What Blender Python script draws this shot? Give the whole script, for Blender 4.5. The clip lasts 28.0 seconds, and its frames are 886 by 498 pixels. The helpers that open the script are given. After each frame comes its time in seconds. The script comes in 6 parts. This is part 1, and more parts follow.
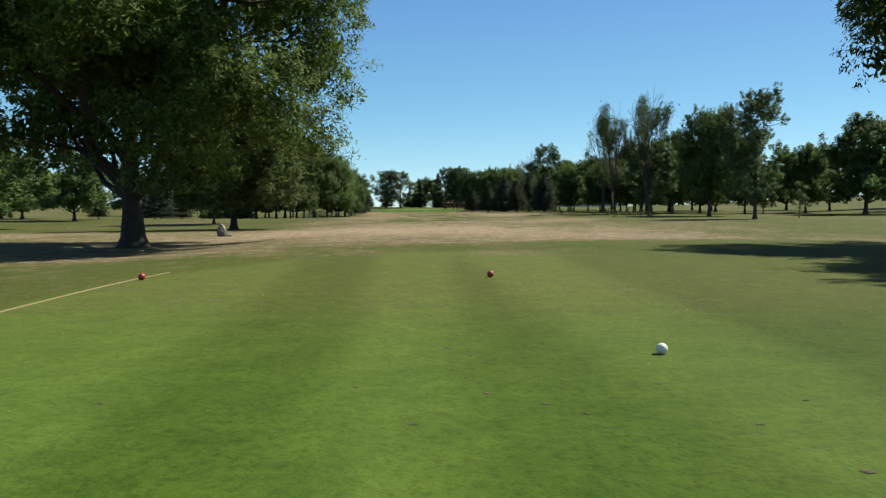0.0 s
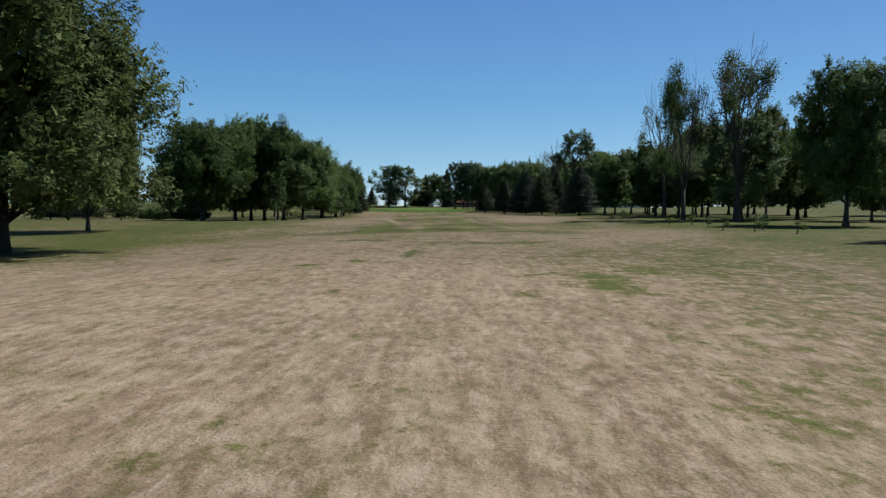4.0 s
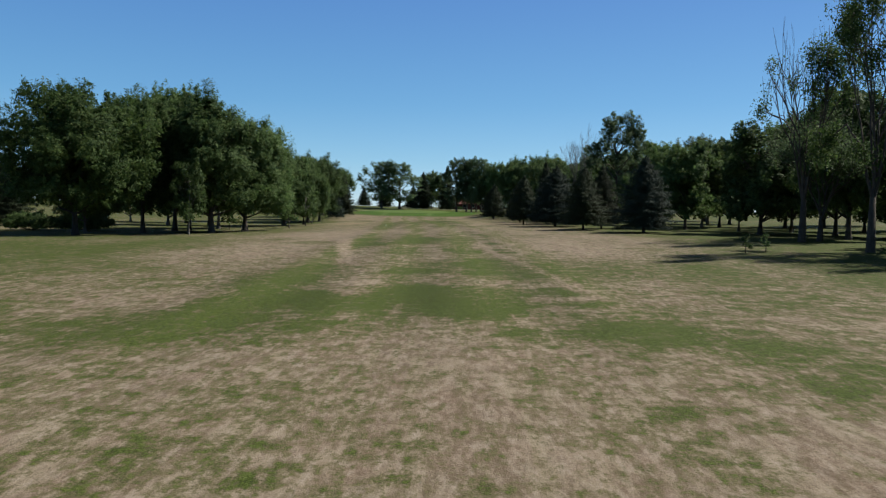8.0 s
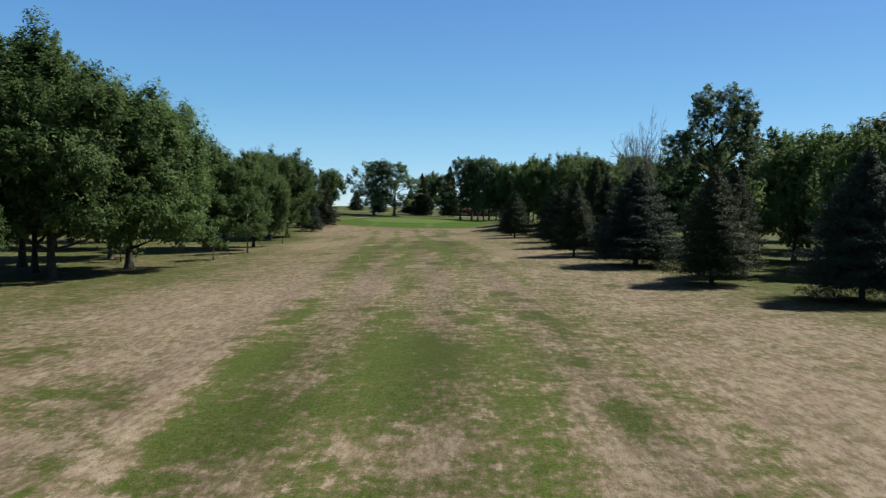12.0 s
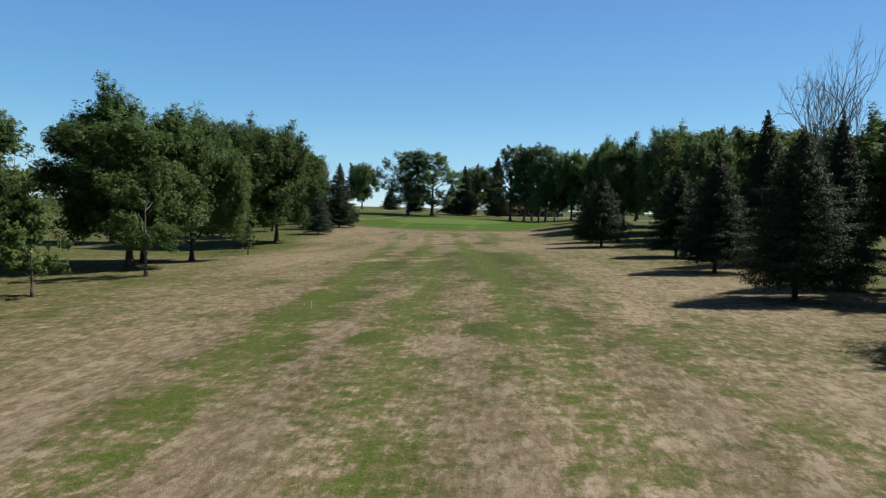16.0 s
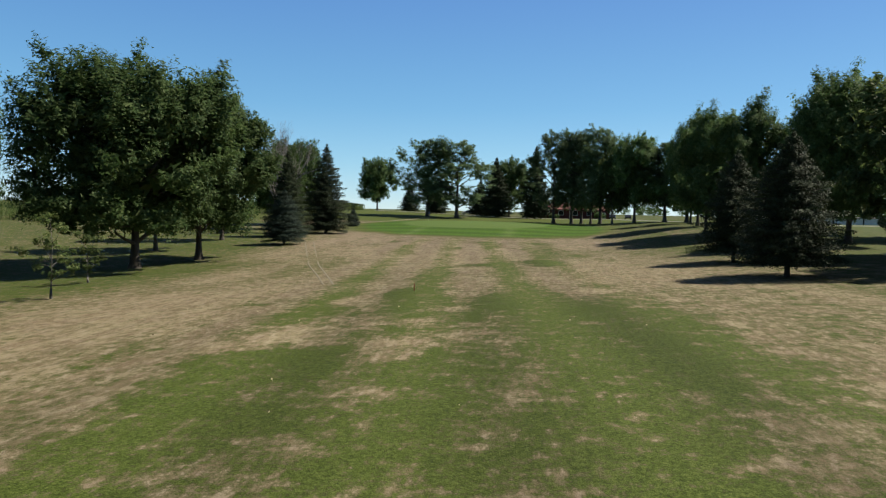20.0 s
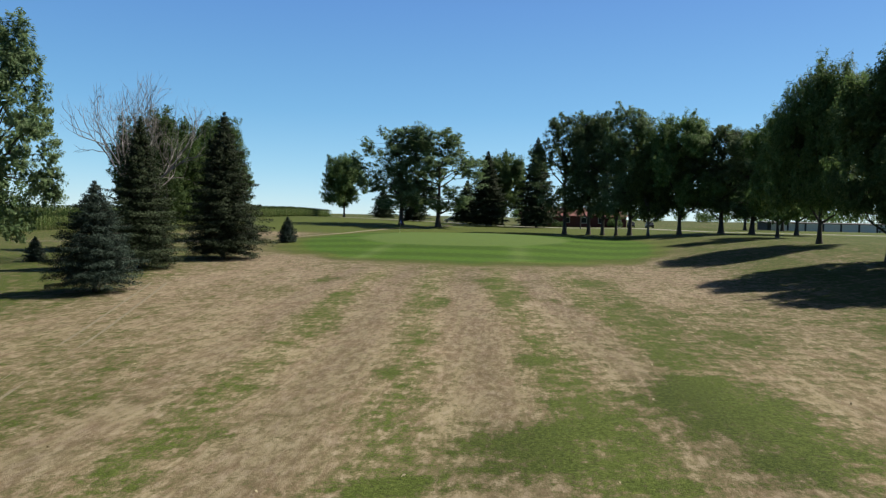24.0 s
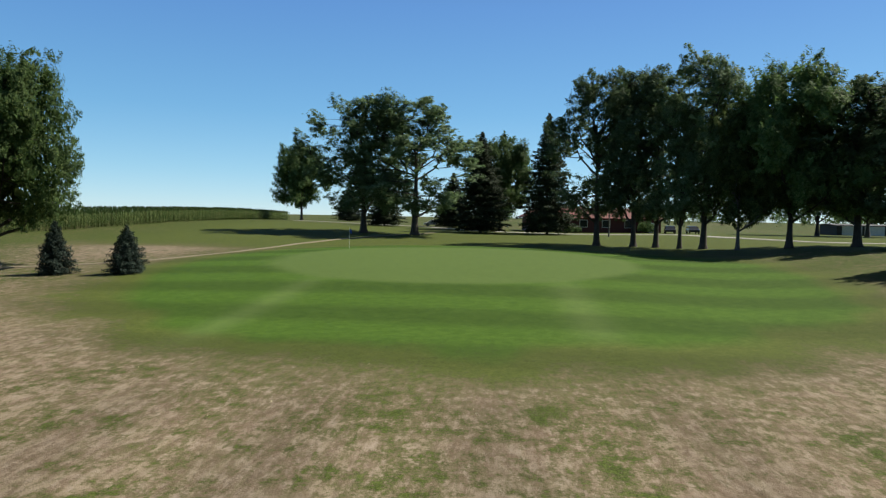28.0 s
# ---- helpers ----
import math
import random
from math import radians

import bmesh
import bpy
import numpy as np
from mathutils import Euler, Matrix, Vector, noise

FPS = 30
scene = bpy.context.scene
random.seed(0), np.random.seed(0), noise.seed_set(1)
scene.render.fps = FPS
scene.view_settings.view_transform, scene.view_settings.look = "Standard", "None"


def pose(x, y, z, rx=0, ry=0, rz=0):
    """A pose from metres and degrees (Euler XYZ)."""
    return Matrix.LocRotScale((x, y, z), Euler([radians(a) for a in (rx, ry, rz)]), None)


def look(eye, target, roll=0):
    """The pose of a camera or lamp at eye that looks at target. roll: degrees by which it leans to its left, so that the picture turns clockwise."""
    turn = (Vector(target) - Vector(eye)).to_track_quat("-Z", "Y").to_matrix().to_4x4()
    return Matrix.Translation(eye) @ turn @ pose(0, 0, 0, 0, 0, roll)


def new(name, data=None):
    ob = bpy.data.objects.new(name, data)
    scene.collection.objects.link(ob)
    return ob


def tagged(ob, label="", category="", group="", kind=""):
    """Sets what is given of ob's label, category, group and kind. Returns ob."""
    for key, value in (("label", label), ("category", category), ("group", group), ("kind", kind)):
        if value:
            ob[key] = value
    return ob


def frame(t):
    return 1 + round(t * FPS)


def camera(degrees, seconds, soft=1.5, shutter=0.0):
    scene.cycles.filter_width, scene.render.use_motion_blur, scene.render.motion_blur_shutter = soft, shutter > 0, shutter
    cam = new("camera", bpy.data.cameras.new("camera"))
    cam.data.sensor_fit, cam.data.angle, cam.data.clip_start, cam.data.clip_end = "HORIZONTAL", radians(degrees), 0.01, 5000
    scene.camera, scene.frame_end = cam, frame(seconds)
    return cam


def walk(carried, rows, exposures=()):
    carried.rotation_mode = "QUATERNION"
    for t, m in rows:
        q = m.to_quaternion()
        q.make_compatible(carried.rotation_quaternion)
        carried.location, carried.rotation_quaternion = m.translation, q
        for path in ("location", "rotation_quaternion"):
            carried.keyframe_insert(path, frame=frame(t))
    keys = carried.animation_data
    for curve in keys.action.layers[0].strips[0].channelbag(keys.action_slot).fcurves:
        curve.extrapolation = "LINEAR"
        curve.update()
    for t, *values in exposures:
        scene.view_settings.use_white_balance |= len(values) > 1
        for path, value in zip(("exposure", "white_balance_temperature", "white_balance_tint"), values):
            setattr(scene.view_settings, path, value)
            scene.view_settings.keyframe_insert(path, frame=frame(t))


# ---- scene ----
cam = camera(64.0, 28.0, 1.3)
METRES, EYE, TILT, LEAN, TURN = 300.0, 1.3, -3.2, 0.0, 0.0
ROWS = [
    (0.0, 0.0, 0.0, 0.0, -0.0, 0.0, 0.0),
    (0.5, 0.0015, 0.0148, 0.0025, 0.03, -0.02, -0.11),
    (1.0, 0.0026, 0.0308, 0.0031, 0.06, -0.02, -0.26),
    (1.5, 0.0033, 0.0479, 0.0046, 0.05, -0.03, -0.28),
    (2.0, 0.004, 0.0644, 0.0057, 0.04, -0.0, -0.34),
    (2.5, 0.0046, 0.0823, 0.0064, 0.03, -0.01, -0.39),
    (4.5, 0.0057, 0.1521, 0.01, 1.14, -0.13, -0.62),
    (5.0, 0.0058, 0.1704, 0.0111, 1.1, -0.15, -0.66),
    (5.5, 0.006, 0.1878, 0.0122, 1.08, -0.17, -0.65),
    (6.0, 0.0063, 0.2065, 0.0142, 1.07, -0.19, -0.76),
    (6.5, 0.0063, 0.2254, 0.016, 1.06, -0.2, -0.89),
    (7.0, 0.0062, 0.2442, 0.0182, 1.07, -0.19, -0.92),
    (7.5, 0.0062, 0.2621, 0.02, 1.07, -0.16, -1.01),
    (8.0, 0.0057, 0.2809, 0.022, 1.06, -0.17, -1.18),
    (8.5, 0.0053, 0.2995, 0.0253, 1.07, -0.17, -1.22),
    (9.0, 0.0048, 0.3178, 0.028, 1.05, -0.16, -1.32),
    (9.5, 0.0042, 0.335, 0.0301, 1.02, -0.15, -1.48),
    (10.0, 0.0033, 0.3532, 0.0323, 0.98, -0.15, -1.58),
    (10.5, 0.0024, 0.3715, 0.0343, 0.96, -0.12, -1.57),
    (11.0, 0.0016, 0.3889, 0.0359, 0.95, -0.12, -1.52),
    (11.5, 0.0008, 0.4073, 0.0372, 0.95, -0.11, -1.41),
    (13.5, -0.0017, 0.4792, 0.0394, 2.18, -0.12, -1.51),
    (14.0, -0.0023, 0.4974, 0.04, 3.09, -0.13, -1.48),
    (14.5, -0.0027, 0.5157, 0.0407, 4.01, -0.15, -1.54),
    (15.0, -0.0033, 0.5327, 0.0416, 4.48, -0.14, -1.61),
    (15.5, -0.0041, 0.5507, 0.0424, 4.54, -0.12, -1.72),
    (16.0, -0.0051, 0.5688, 0.0429, 4.56, -0.1, -1.78),
    (16.5, -0.0063, 0.5869, 0.0434, 5.17, -0.1, -1.73),
    (17.0, -0.0075, 0.604, 0.044, 6.21, -0.09, -1.68),
    (17.5, -0.0087, 0.6221, 0.0446, 6.8, -0.07, -1.67),
    (18.0, -0.0101, 0.6401, 0.0453, 6.8, -0.05, -1.7),
    (18.5, -0.0115, 0.657, 0.0461, 6.77, -0.03, -1.68),
    (19.0, -0.0129, 0.6749, 0.047, 6.76, -0.01, -1.7),
    (19.5, -0.0144, 0.6929, 0.0479, 6.78, 0.01, -1.75),
    (20.0, -0.016, 0.7108, 0.0486, 6.8, 0.05, -1.73),
    (20.5, -0.0175, 0.7278, 0.0493, 6.66, 0.12, -1.72),
    (21.0, -0.0193, 0.7459, 0.0503, 6.64, 0.16, -1.69),
    (21.5, -0.0211, 0.7638, 0.0516, 6.54, 0.22, -1.67),
    (23.5, -0.0285, 0.8349, 0.0569, 5.47, 0.49, -1.54),
    (24.0, -0.0305, 0.8521, 0.0581, 5.31, 0.5, -1.53),
    (24.5, -0.0324, 0.8701, 0.0593, 5.11, 0.52, -1.46),
    (25.0, -0.0342, 0.8883, 0.0606, 4.92, 0.52, -1.45),
    (25.5, -0.0357, 0.9064, 0.0617, 4.12, 0.55, -1.41),
    (26.0, -0.0371, 0.9236, 0.0628, 3.74, 0.56, -1.38),
    (26.5, -0.0385, 0.9421, 0.0641, 3.75, 0.57, -1.35),
    (27.0, -0.0399, 0.9601, 0.0653, 3.78, 0.56, -1.3),
    (27.5, -0.0411, 0.978, 0.0666, 3.81, 0.56, -1.21),
    (28.0, -0.0419, 0.9951, 0.0676, 3.91, 0.58, -1.22),
]
walk(cam, [(t, pose(0, 0, EYE, TILT, LEAN, TURN) @ pose(METRES * x, METRES * y, METRES * z, 90 + pitch, roll, yaw)) for t, x, y, z, yaw, pitch, roll in ROWS],
     exposures=[(0, 0.84, 6900, 5), (1, 0.76, 6900, 5), (2, 0.71, 6850, 6), (2.5, 0.67, 6800, 7), (4.5, 0.34, 6120, 14), (6, 0.37, 6060, 16), (8, 0.46, 6230, 11),
                (11, 0.62, 6320, 10), (15, 0.63, 6380, 9), (18, 0.67, 6480, 9), (21, 0.68, 6600, 9), (25, 0.71, 6480, 10), (28, 0.66, 6450, 9)])

# ---- world and sun ----
SUN_ELEV, SUN_AZ = 49.0, 63.0          # degrees; azimuth from +y towards +x
world = bpy.data.worlds.new("world")
scene.world = world
world.use_nodes = True
wn, wl = world.node_tree.nodes, world.node_tree.links
sky = wn.new("ShaderNodeTexSky")
sky.sky_type = "NISHITA"
sky.sun_disc = False
sky.sun_elevation, sky.sun_rotation = radians(SUN_ELEV), radians(SUN_AZ)
sky.altitude, sky.air_density, sky.dust_density, sky.ozone_density = 300, 0.7, 0.0, 2.0
tint = wn.new("ShaderNodeMix")
tint.data_type, tint.blend_type = "RGBA", "MULTIPLY"
tint.inputs[0].default_value, tint.inputs[7].default_value = 1.0, (0.66, 0.615, 0.575, 1)
wl.new(sky.outputs[0], tint.inputs[6])
# blue air that thickens towards the horizon
way_up = wn.new("ShaderNodeSeparateXYZ")
wl.new(wn.new("ShaderNodeTexCoord").outputs["Generated"], way_up.inputs[0])
air = wn.new("ShaderNodeValToRGB")
while len(air.color_ramp.elements) < 6:
    air.color_ramp.elements.new(0.5)
for el, (up, c) in zip(air.color_ramp.elements, ((0.0, (0.34, 0.68, 0.91)), (0.06, (0.21, 0.595, 0.87)), (0.14, (0.115, 0.47, 0.84)),
                                                 (0.28, (0.085, 0.33, 0.81)), (0.44, (0.025, 0.085, 0.20)), (0.70, (0.045, 0.07, 0.10)))):
    el.position, el.color = up, (*c, 1)
wl.new(way_up.outputs[2], air.inputs[0])
depth = wn.new("ShaderNodeMix")
depth.data_type, depth.blend_type = "RGBA", "MULTIPLY"
depth.inputs[0].default_value, depth.inputs[7].default_value = 1.0, (6.0, 6.0, 6.0, 1)
wl.new(air.outputs[0], depth.inputs[6])
haze = wn.new("ShaderNodeMix")
haze.data_type, haze.blend_type = "RGBA", "ADD"
haze.inputs[0].default_value = 1.0
wl.new(tint.outputs[2], haze.inputs[6])
wl.new(depth.outputs[2], haze.inputs[7])
wl.new(haze.outputs[2], wn["Background"].inputs[0])
wn["Background"].inputs[1].default_value = 0.0585
sun_data = bpy.data.lights.new("sun", "SUN")
sun_data.energy, sun_data.angle, sun_data.color = 5.0, radians(0.6), (1.0, 0.95, 0.81)
sun = new("sun", sun_data)
sun_dir = Vector((math.cos(radians(SUN_ELEV)) * math.sin(radians(SUN_AZ)),
                  math.cos(radians(SUN_ELEV)) * math.cos(radians(SUN_AZ)), math.sin(radians(SUN_ELEV))))
sun.matrix_world = look((60, 100, 80), Vector((60, 100, 80)) - sun_dir)


# ---- terrain ----
def sm(a, b, v):
    u = np.clip((np.asarray(v, float) - a) / (b - a), 0, 1)
    return u * u * (3 - 2 * u)


def ground_z(x, y):
    """Height of the land: tee level at 0, a shallow dip, a raised green and a hill beyond it."""
    x, y = np.asarray(x, float), np.asarray(y, float)
    z = np.interp(y, [-400, 25, 60, 110, 150, 200, 240, 285, 315, 345, 380, 415, 500, 700, 3000, 5000],
                  [0.36, -.14, -.3, -.5, 0, .2, .2, -.3, -.1, .1, .8, 1.9, 2.8, 3.2, 3, 3])
    z = z + np.where(x < 0, np.interp(y, [60, 145, 195], [0.013, 0.015, 0.043]), 0.022) * np.clip(x, -40, 25) * sm(40, 90, y) * (1 - sm(250, 325, y))
    w = sm(0, 25, x) * sm(225, 335, y) * (1 - sm(420, 500, y))
    z = z * (1 - w) + 2.5 * w
    z = z + 1.15 * np.exp(-(((x + 14) / 24) ** 2 + ((y - 360) / 24) ** 2) ** 1.6) * (1 - w)
    z = z + np.where(x > 0, 6.5, 2.6) * sm(58, 250, np.abs(x)) * (1 - sm(300, 460, y))
    z = z - 0.32 * sm(6.3, 13, -x) * sm(9, 22, y) * (1 - sm(95, 125, y))
    z = z + 1.2 * np.exp(-(((x + 75) / 45) ** 2 + ((y - 440) / 60) ** 2))
    return z


def gz(x, y):
    return float(ground_z(x, y))


# ---- node helpers ----
def material(name):
    m = bpy.data.materials.new(name)
    m.use_nodes = True
    return m, m.node_tree.nodes, m.node_tree.links, m.node_tree.nodes["Principled BSDF"]


def noise_node(n, l, scale, detail=4.0, rough=0.6, vector=None, dims="3D"):
    t = n.new("ShaderNodeTexNoise")
    t.noise_dimensions = dims
    t.inputs["Scale"].default_value, t.inputs["Detail"].default_value, t.inputs["Roughness"].default_value = scale, detail, rough
    if vector is not None:
        l.new(vector, t.inputs["Vector"])
    return t


def ramp(n, l, src, stops):
    r = n.new("ShaderNodeValToRGB")
    e = r.color_ramp.elements
    while len(e) < len(stops):
        e.new(0.5)
    for el, (p, c) in zip(e, stops):
        el.position, el.color = p, (*c, 1) if len(c) == 3 else c
    l.new(src, r.inputs[0])
    return r


def mixc(n, l, fac, a, b, mode="MIX"):
    m = n.new("ShaderNodeMix")
    m.data_type, m.blend_type = "RGBA", mode
    for sock, v in ((m.inputs[0], fac), (m.inputs[6], a), (m.inputs[7], b)):
        if isinstance(v, (int, float)):
            sock.default_value = v
        elif isinstance(v, tuple):
            sock.default_value = (*v, 1)
        else:
            l.new(v, sock)
    return m.outputs[2]


def math_node(n, l, op, a, b=0.0):
    m = n.new("ShaderNodeMath")
    m.operation = op
    for sock, v in zip(m.inputs, (a, b)):
        if isinstance(v, (int, float)):
            sock.default_value = v
        else:
            l.new(v, sock)
    return m.outputs[0]


def plain(name, colour, rough=0.6, metal=0.0, grain=6.0, vary=0.25, bump=0.15):
    """A painted, stone or metal surface: base colour with two scales of mottling and a fine bump."""
    m, n, l, p = material(name)
    co = n.new("ShaderNodeTexCoord").outputs["Object"]
    a = noise_node(n, l, grain, 5, 0.65, co)
    b = noise_node(n, l, grain * 9, 3, 0.6, co)
    dark = tuple(c * (1 - vary) for c in colour)
    light = tuple(min(1, c * (1 + vary)) for c in colour)
    c = ramp(n, l, a.outputs[0], [(0.3, dark), (0.7, light)]).outputs[0]
    c = mixc(n, l, math_node(n, l, "MULTIPLY", b.outputs[0], 0.35), c, tuple(v * 0.7 for v in colour))
    l.new(c, p.inputs["Base Color"])
    p.inputs["Roughness"].default_value, p.inputs["Metallic"].default_value = rough, metal
    if bump:
        bp = n.new("ShaderNodeBump")
        bp.inputs["Strength"].default_value = bump
        bp.inputs["Distance"].default_value = 0.02
        l.new(b.outputs[0], bp.inputs["Height"])
        l.new(bp.outputs[0], p.inputs["Normal"])
    return m


def leaf_material(name, low, high, tip, trans=0.3):
    """Foliage: each leaf its own tone, each tree its own shift, light passing through."""
    m, n, l, p = material(name)
    geo, obj = n.new("ShaderNodeNewGeometry"), n.new("ShaderNodeObjectInfo")
    c = ramp(n, l, geo.outputs["Random Per Island"], [(0.0, low), (0.65, high), (1.0, tip)]).outputs[0]
    co = n.new("ShaderNodeTexCoord").outputs["Object"]
    big = noise_node(n, l, 0.35, 2, 0.5, co)
    c = mixc(n, l, math_node(n, l, "MULTIPLY", big.outputs[0], 0.5), c, tuple(v * 0.6 for v in low))
    tuft = noise_node(n, l, 1.4, 2, 0.5, co)
    c = mixc(n, l, ramp(n, l, tuft.outputs[0], [(0.40, (0.45, 0.45, 0.45)), (0.58, (0, 0, 0))]).outputs[0], c, tuple(v * 0.75 for v in low))
    shade = math_node(n, l, "ADD", math_node(n, l, "MULTIPLY", obj.outputs["Random"], 0.5), 0.8)
    vm = n.new("ShaderNodeVectorMath")
    vm.operation = "SCALE"
    l.new(c, vm.inputs[0])
    l.new(shade, vm.inputs["Scale"])
    l.new(vm.outputs[0], p.inputs["Base Color"])
    p.inputs["Roughness"].default_value = 0.65
    p.inputs["Specular IOR Level"].default_value = 0.14
    tr = n.new("ShaderNodeBsdfTranslucent")
    l.new(vm.outputs[0], tr.inputs[0])
    mx = n.new("ShaderNodeMixShader")
    mx.inputs[0].default_value = trans
    l.new(p.outputs[0], mx.inputs[1])
    l.new(tr.outputs[0], mx.inputs[2])
    l.new(mx.outputs[0], n["Material Output"].inputs[0])
    return m


LEAF = leaf_material("leaf_green", (0.059, 0.106, 0.034), (0.124, 0.190, 0.063), (0.226, 0.277, 0.113), 0.48)
LEAF_MAPLE = leaf_material("leaf_maple", (0.039, 0.073, 0.022), (0.093, 0.149, 0.041), (0.173, 0.221, 0.073), 0.45)
LEAF_MAPLE_BRIGHT = leaf_material("leaf_maple_bright", (0.040, 0.074, 0.020), (0.118, 0.178, 0.045), (0.215, 0.262, 0.085), 0.52)
LEAF_GREY = leaf_material("leaf_grey_green", (0.070, 0.113, 0.050), (0.149, 0.215, 0.097), (0.254, 0.305, 0.169), 0.48)
LEAF_OLIVE = leaf_material("leaf_olive", (0.056, 0.090, 0.028), (0.138, 0.186, 0.061), (0.237, 0.258, 0.104), 0.48)
NEEDLE = leaf_material("needle_dark", (0.020, 0.031, 0.015), (0.040, 0.057, 0.026), (0.072, 0.090, 0.042), 0.12)
NEEDLE_BLUE = leaf_material("needle_blue", (0.018, 0.032, 0.023), (0.040, 0.062, 0.046), (0.068, 0.094, 0.074), 0.15)
CORN = leaf_material("corn_leaf", (0.040, 0.068, 0.018), (0.092, 0.130, 0.038), (0.20, 0.195, 0.085), 0.25)


def bark_material(name, dark, light):
    m, n, l, p = material(name)
    co = n.new("ShaderNodeTexCoord").outputs["Object"]
    mp = n.new("ShaderNodeMapping")
    mp.inputs["Scale"].default_value = (9, 9, 1.6)
    l.new(co, mp.inputs[0])
    a = noise_node(n, l, 1.0, 6, 0.7, mp.outputs[0])
    b = noise_node(n, l, 0.8, 2, 0.5, co)
    c = ramp(n, l, a.outputs[0], [(0.35, dark), (0.62, light)]).outputs[0]
    c = mixc(n, l, math_node(n, l, "MULTIPLY", b.outputs[0], 0.6), c, tuple(v * 0.6 for v in light))
    l.new(c, p.inputs["Base Color"])
    p.inputs["Roughness"].default_value = 0.9
    bp = n.new("ShaderNodeBump")
    bp.inputs["Strength"].default_value, bp.inputs["Distance"].default_value = 0.8, 0.04
    l.new(a.outputs[0], bp.inputs["Height"])
    l.new(bp.outputs[0], p.inputs["Normal"])
    return m


BARK = bark_material("bark_brown", (0.022, 0.018, 0.014), (0.08, 0.064, 0.05))
BARK_DARK = bark_material("bark_dark", (0.012, 0.010, 0.008), (0.045, 0.037, 0.03))
BARK_GREY = bark_material("bark_grey", (0.045, 0.04, 0.034), (0.17, 0.155, 0.135))
BARK_PALE = bark_material("bark_bleached", (0.085, 0.076, 0.070), (0.24, 0.215, 0.20))


# ---- mesh helpers ----
def mesh_from(name, verts, faces, mat, smooth=False):
    me = bpy.data.meshes.new(name)
    me.from_pydata(verts, [], faces)
    me.materials.append(mat)
    if smooth:
        me.polygons.foreach_set("use_smooth", [True] * len(me.polygons))
    me.update()
    return me


def quads_mesh(name, v, mat):
    """v: (n, 4, 3) corners of n separate quads."""
    n = len(v)
    me = bpy.data.meshes.new(name)
    me.vertices.add(n * 4)
    me.vertices.foreach_set("co", np.ascontiguousarray(v, dtype=np.float32).ravel())
    me.loops.add(n * 4)
    me.loops.foreach_set("vertex_index", np.arange(n * 4, dtype=np.int32))
    me.polygons.add(n)
    me.polygons.foreach_set("loop_start", np.arange(0, n * 4, 4, dtype=np.int32))
    me.polygons.foreach_set("loop_total", np.full(n, 4, dtype=np.int32))
    me.materials.append(mat)
    me.update(calc_edges=True)
    return me


def part_mesh(name, me, parent, label=""):
    ob = new(name, me)
    ob.parent = parent
    if label:
        ob["label"] = label
    return ob


def part(name, bm, mat, parent, label=""):
    me = bpy.data.meshes.new(name)
    bm.to_mesh(me)
    bm.free()
    me.materials.append(mat)
    return part_mesh(name, me, parent, label)


class Tubes:
    """Collects tapered round limbs into one mesh."""

    def __init__(self):
        self.v, self.f = [], []

    def add(self, pts, radii, sides=7):
        pts = [Vector(p) for p in pts]
        base = len(self.v)
        for i, (p, r) in enumerate(zip(pts, radii)):
            d = (pts[min(i + 1, len(pts) - 1)] - pts[max(i - 1, 0)]).normalized()
            u = d.cross(Vector((0.3, 1, 0.1))).normalized()
            w = d.cross(u)
            for k in range(sides):
                a = 2 * math.pi * k / sides
                q = p + (u * math.cos(a) + w * math.sin(a)) * r
                self.v.append((q.x, q.y, q.z))
        for i in range(len(pts) - 1):
            for k in range(sides):
                a, b = base + i * sides + k, base + i * sides + (k + 1) % sides
                self.f.append((a, b, b + sides, a + sides))
        self.f.append(tuple(base + (len(pts) - 1) * sides + k for k in range(sides)))

    def mesh(self, name, mat):
        return mesh_from(name, self.v, self.f, mat, True)


def leaves(rng, centres, normals, size, aspect=0.62, fold=0.18):
    """Kite-shaped leaves at the given places, faced roughly along the normals."""
    n = len(centres)
    nn = normals / (np.linalg.norm(normals, axis=1, keepdims=True) + 1e-9)
    t = rng.normal(size=(n, 3))
    t -= nn * (t * nn).sum(1, keepdims=True)
    t /= np.linalg.norm(t, axis=1, keepdims=True) + 1e-9
    b = np.cross(nn, t)
    s = (size * rng.uniform(0.65, 1.35, n))[:, None]
    tip = centres + t * s * 0.6 - nn * s * fold
    tail = centres - t * s * 0.4
    l = centres + b * s * aspect * 0.5 + nn * s * fold * 0.4 + t * s * 0.05
    r = centres - b * s * aspect * 0.5 + nn * s * fold * 0.4 + t * s * 0.05
    return np.stack([tail, r, tip, l], axis=1)


def bend(a, b, sag, rng, n=5):
    """A curved limb from a to b, first outward and then up."""
    a, b = Vector(a), Vector(b)
    out = []
    for i in range(n):
        u = i / (n - 1)
        p = a.lerp(b, u)
        p.z += sag * math.sin(math.pi * u)
        w = 0.05 * (b - a).length * math.sin(math.pi * u)
        out.append(p + Vector((rng.uniform(-w, w), rng.uniform(-w, w), 0)))
    return out


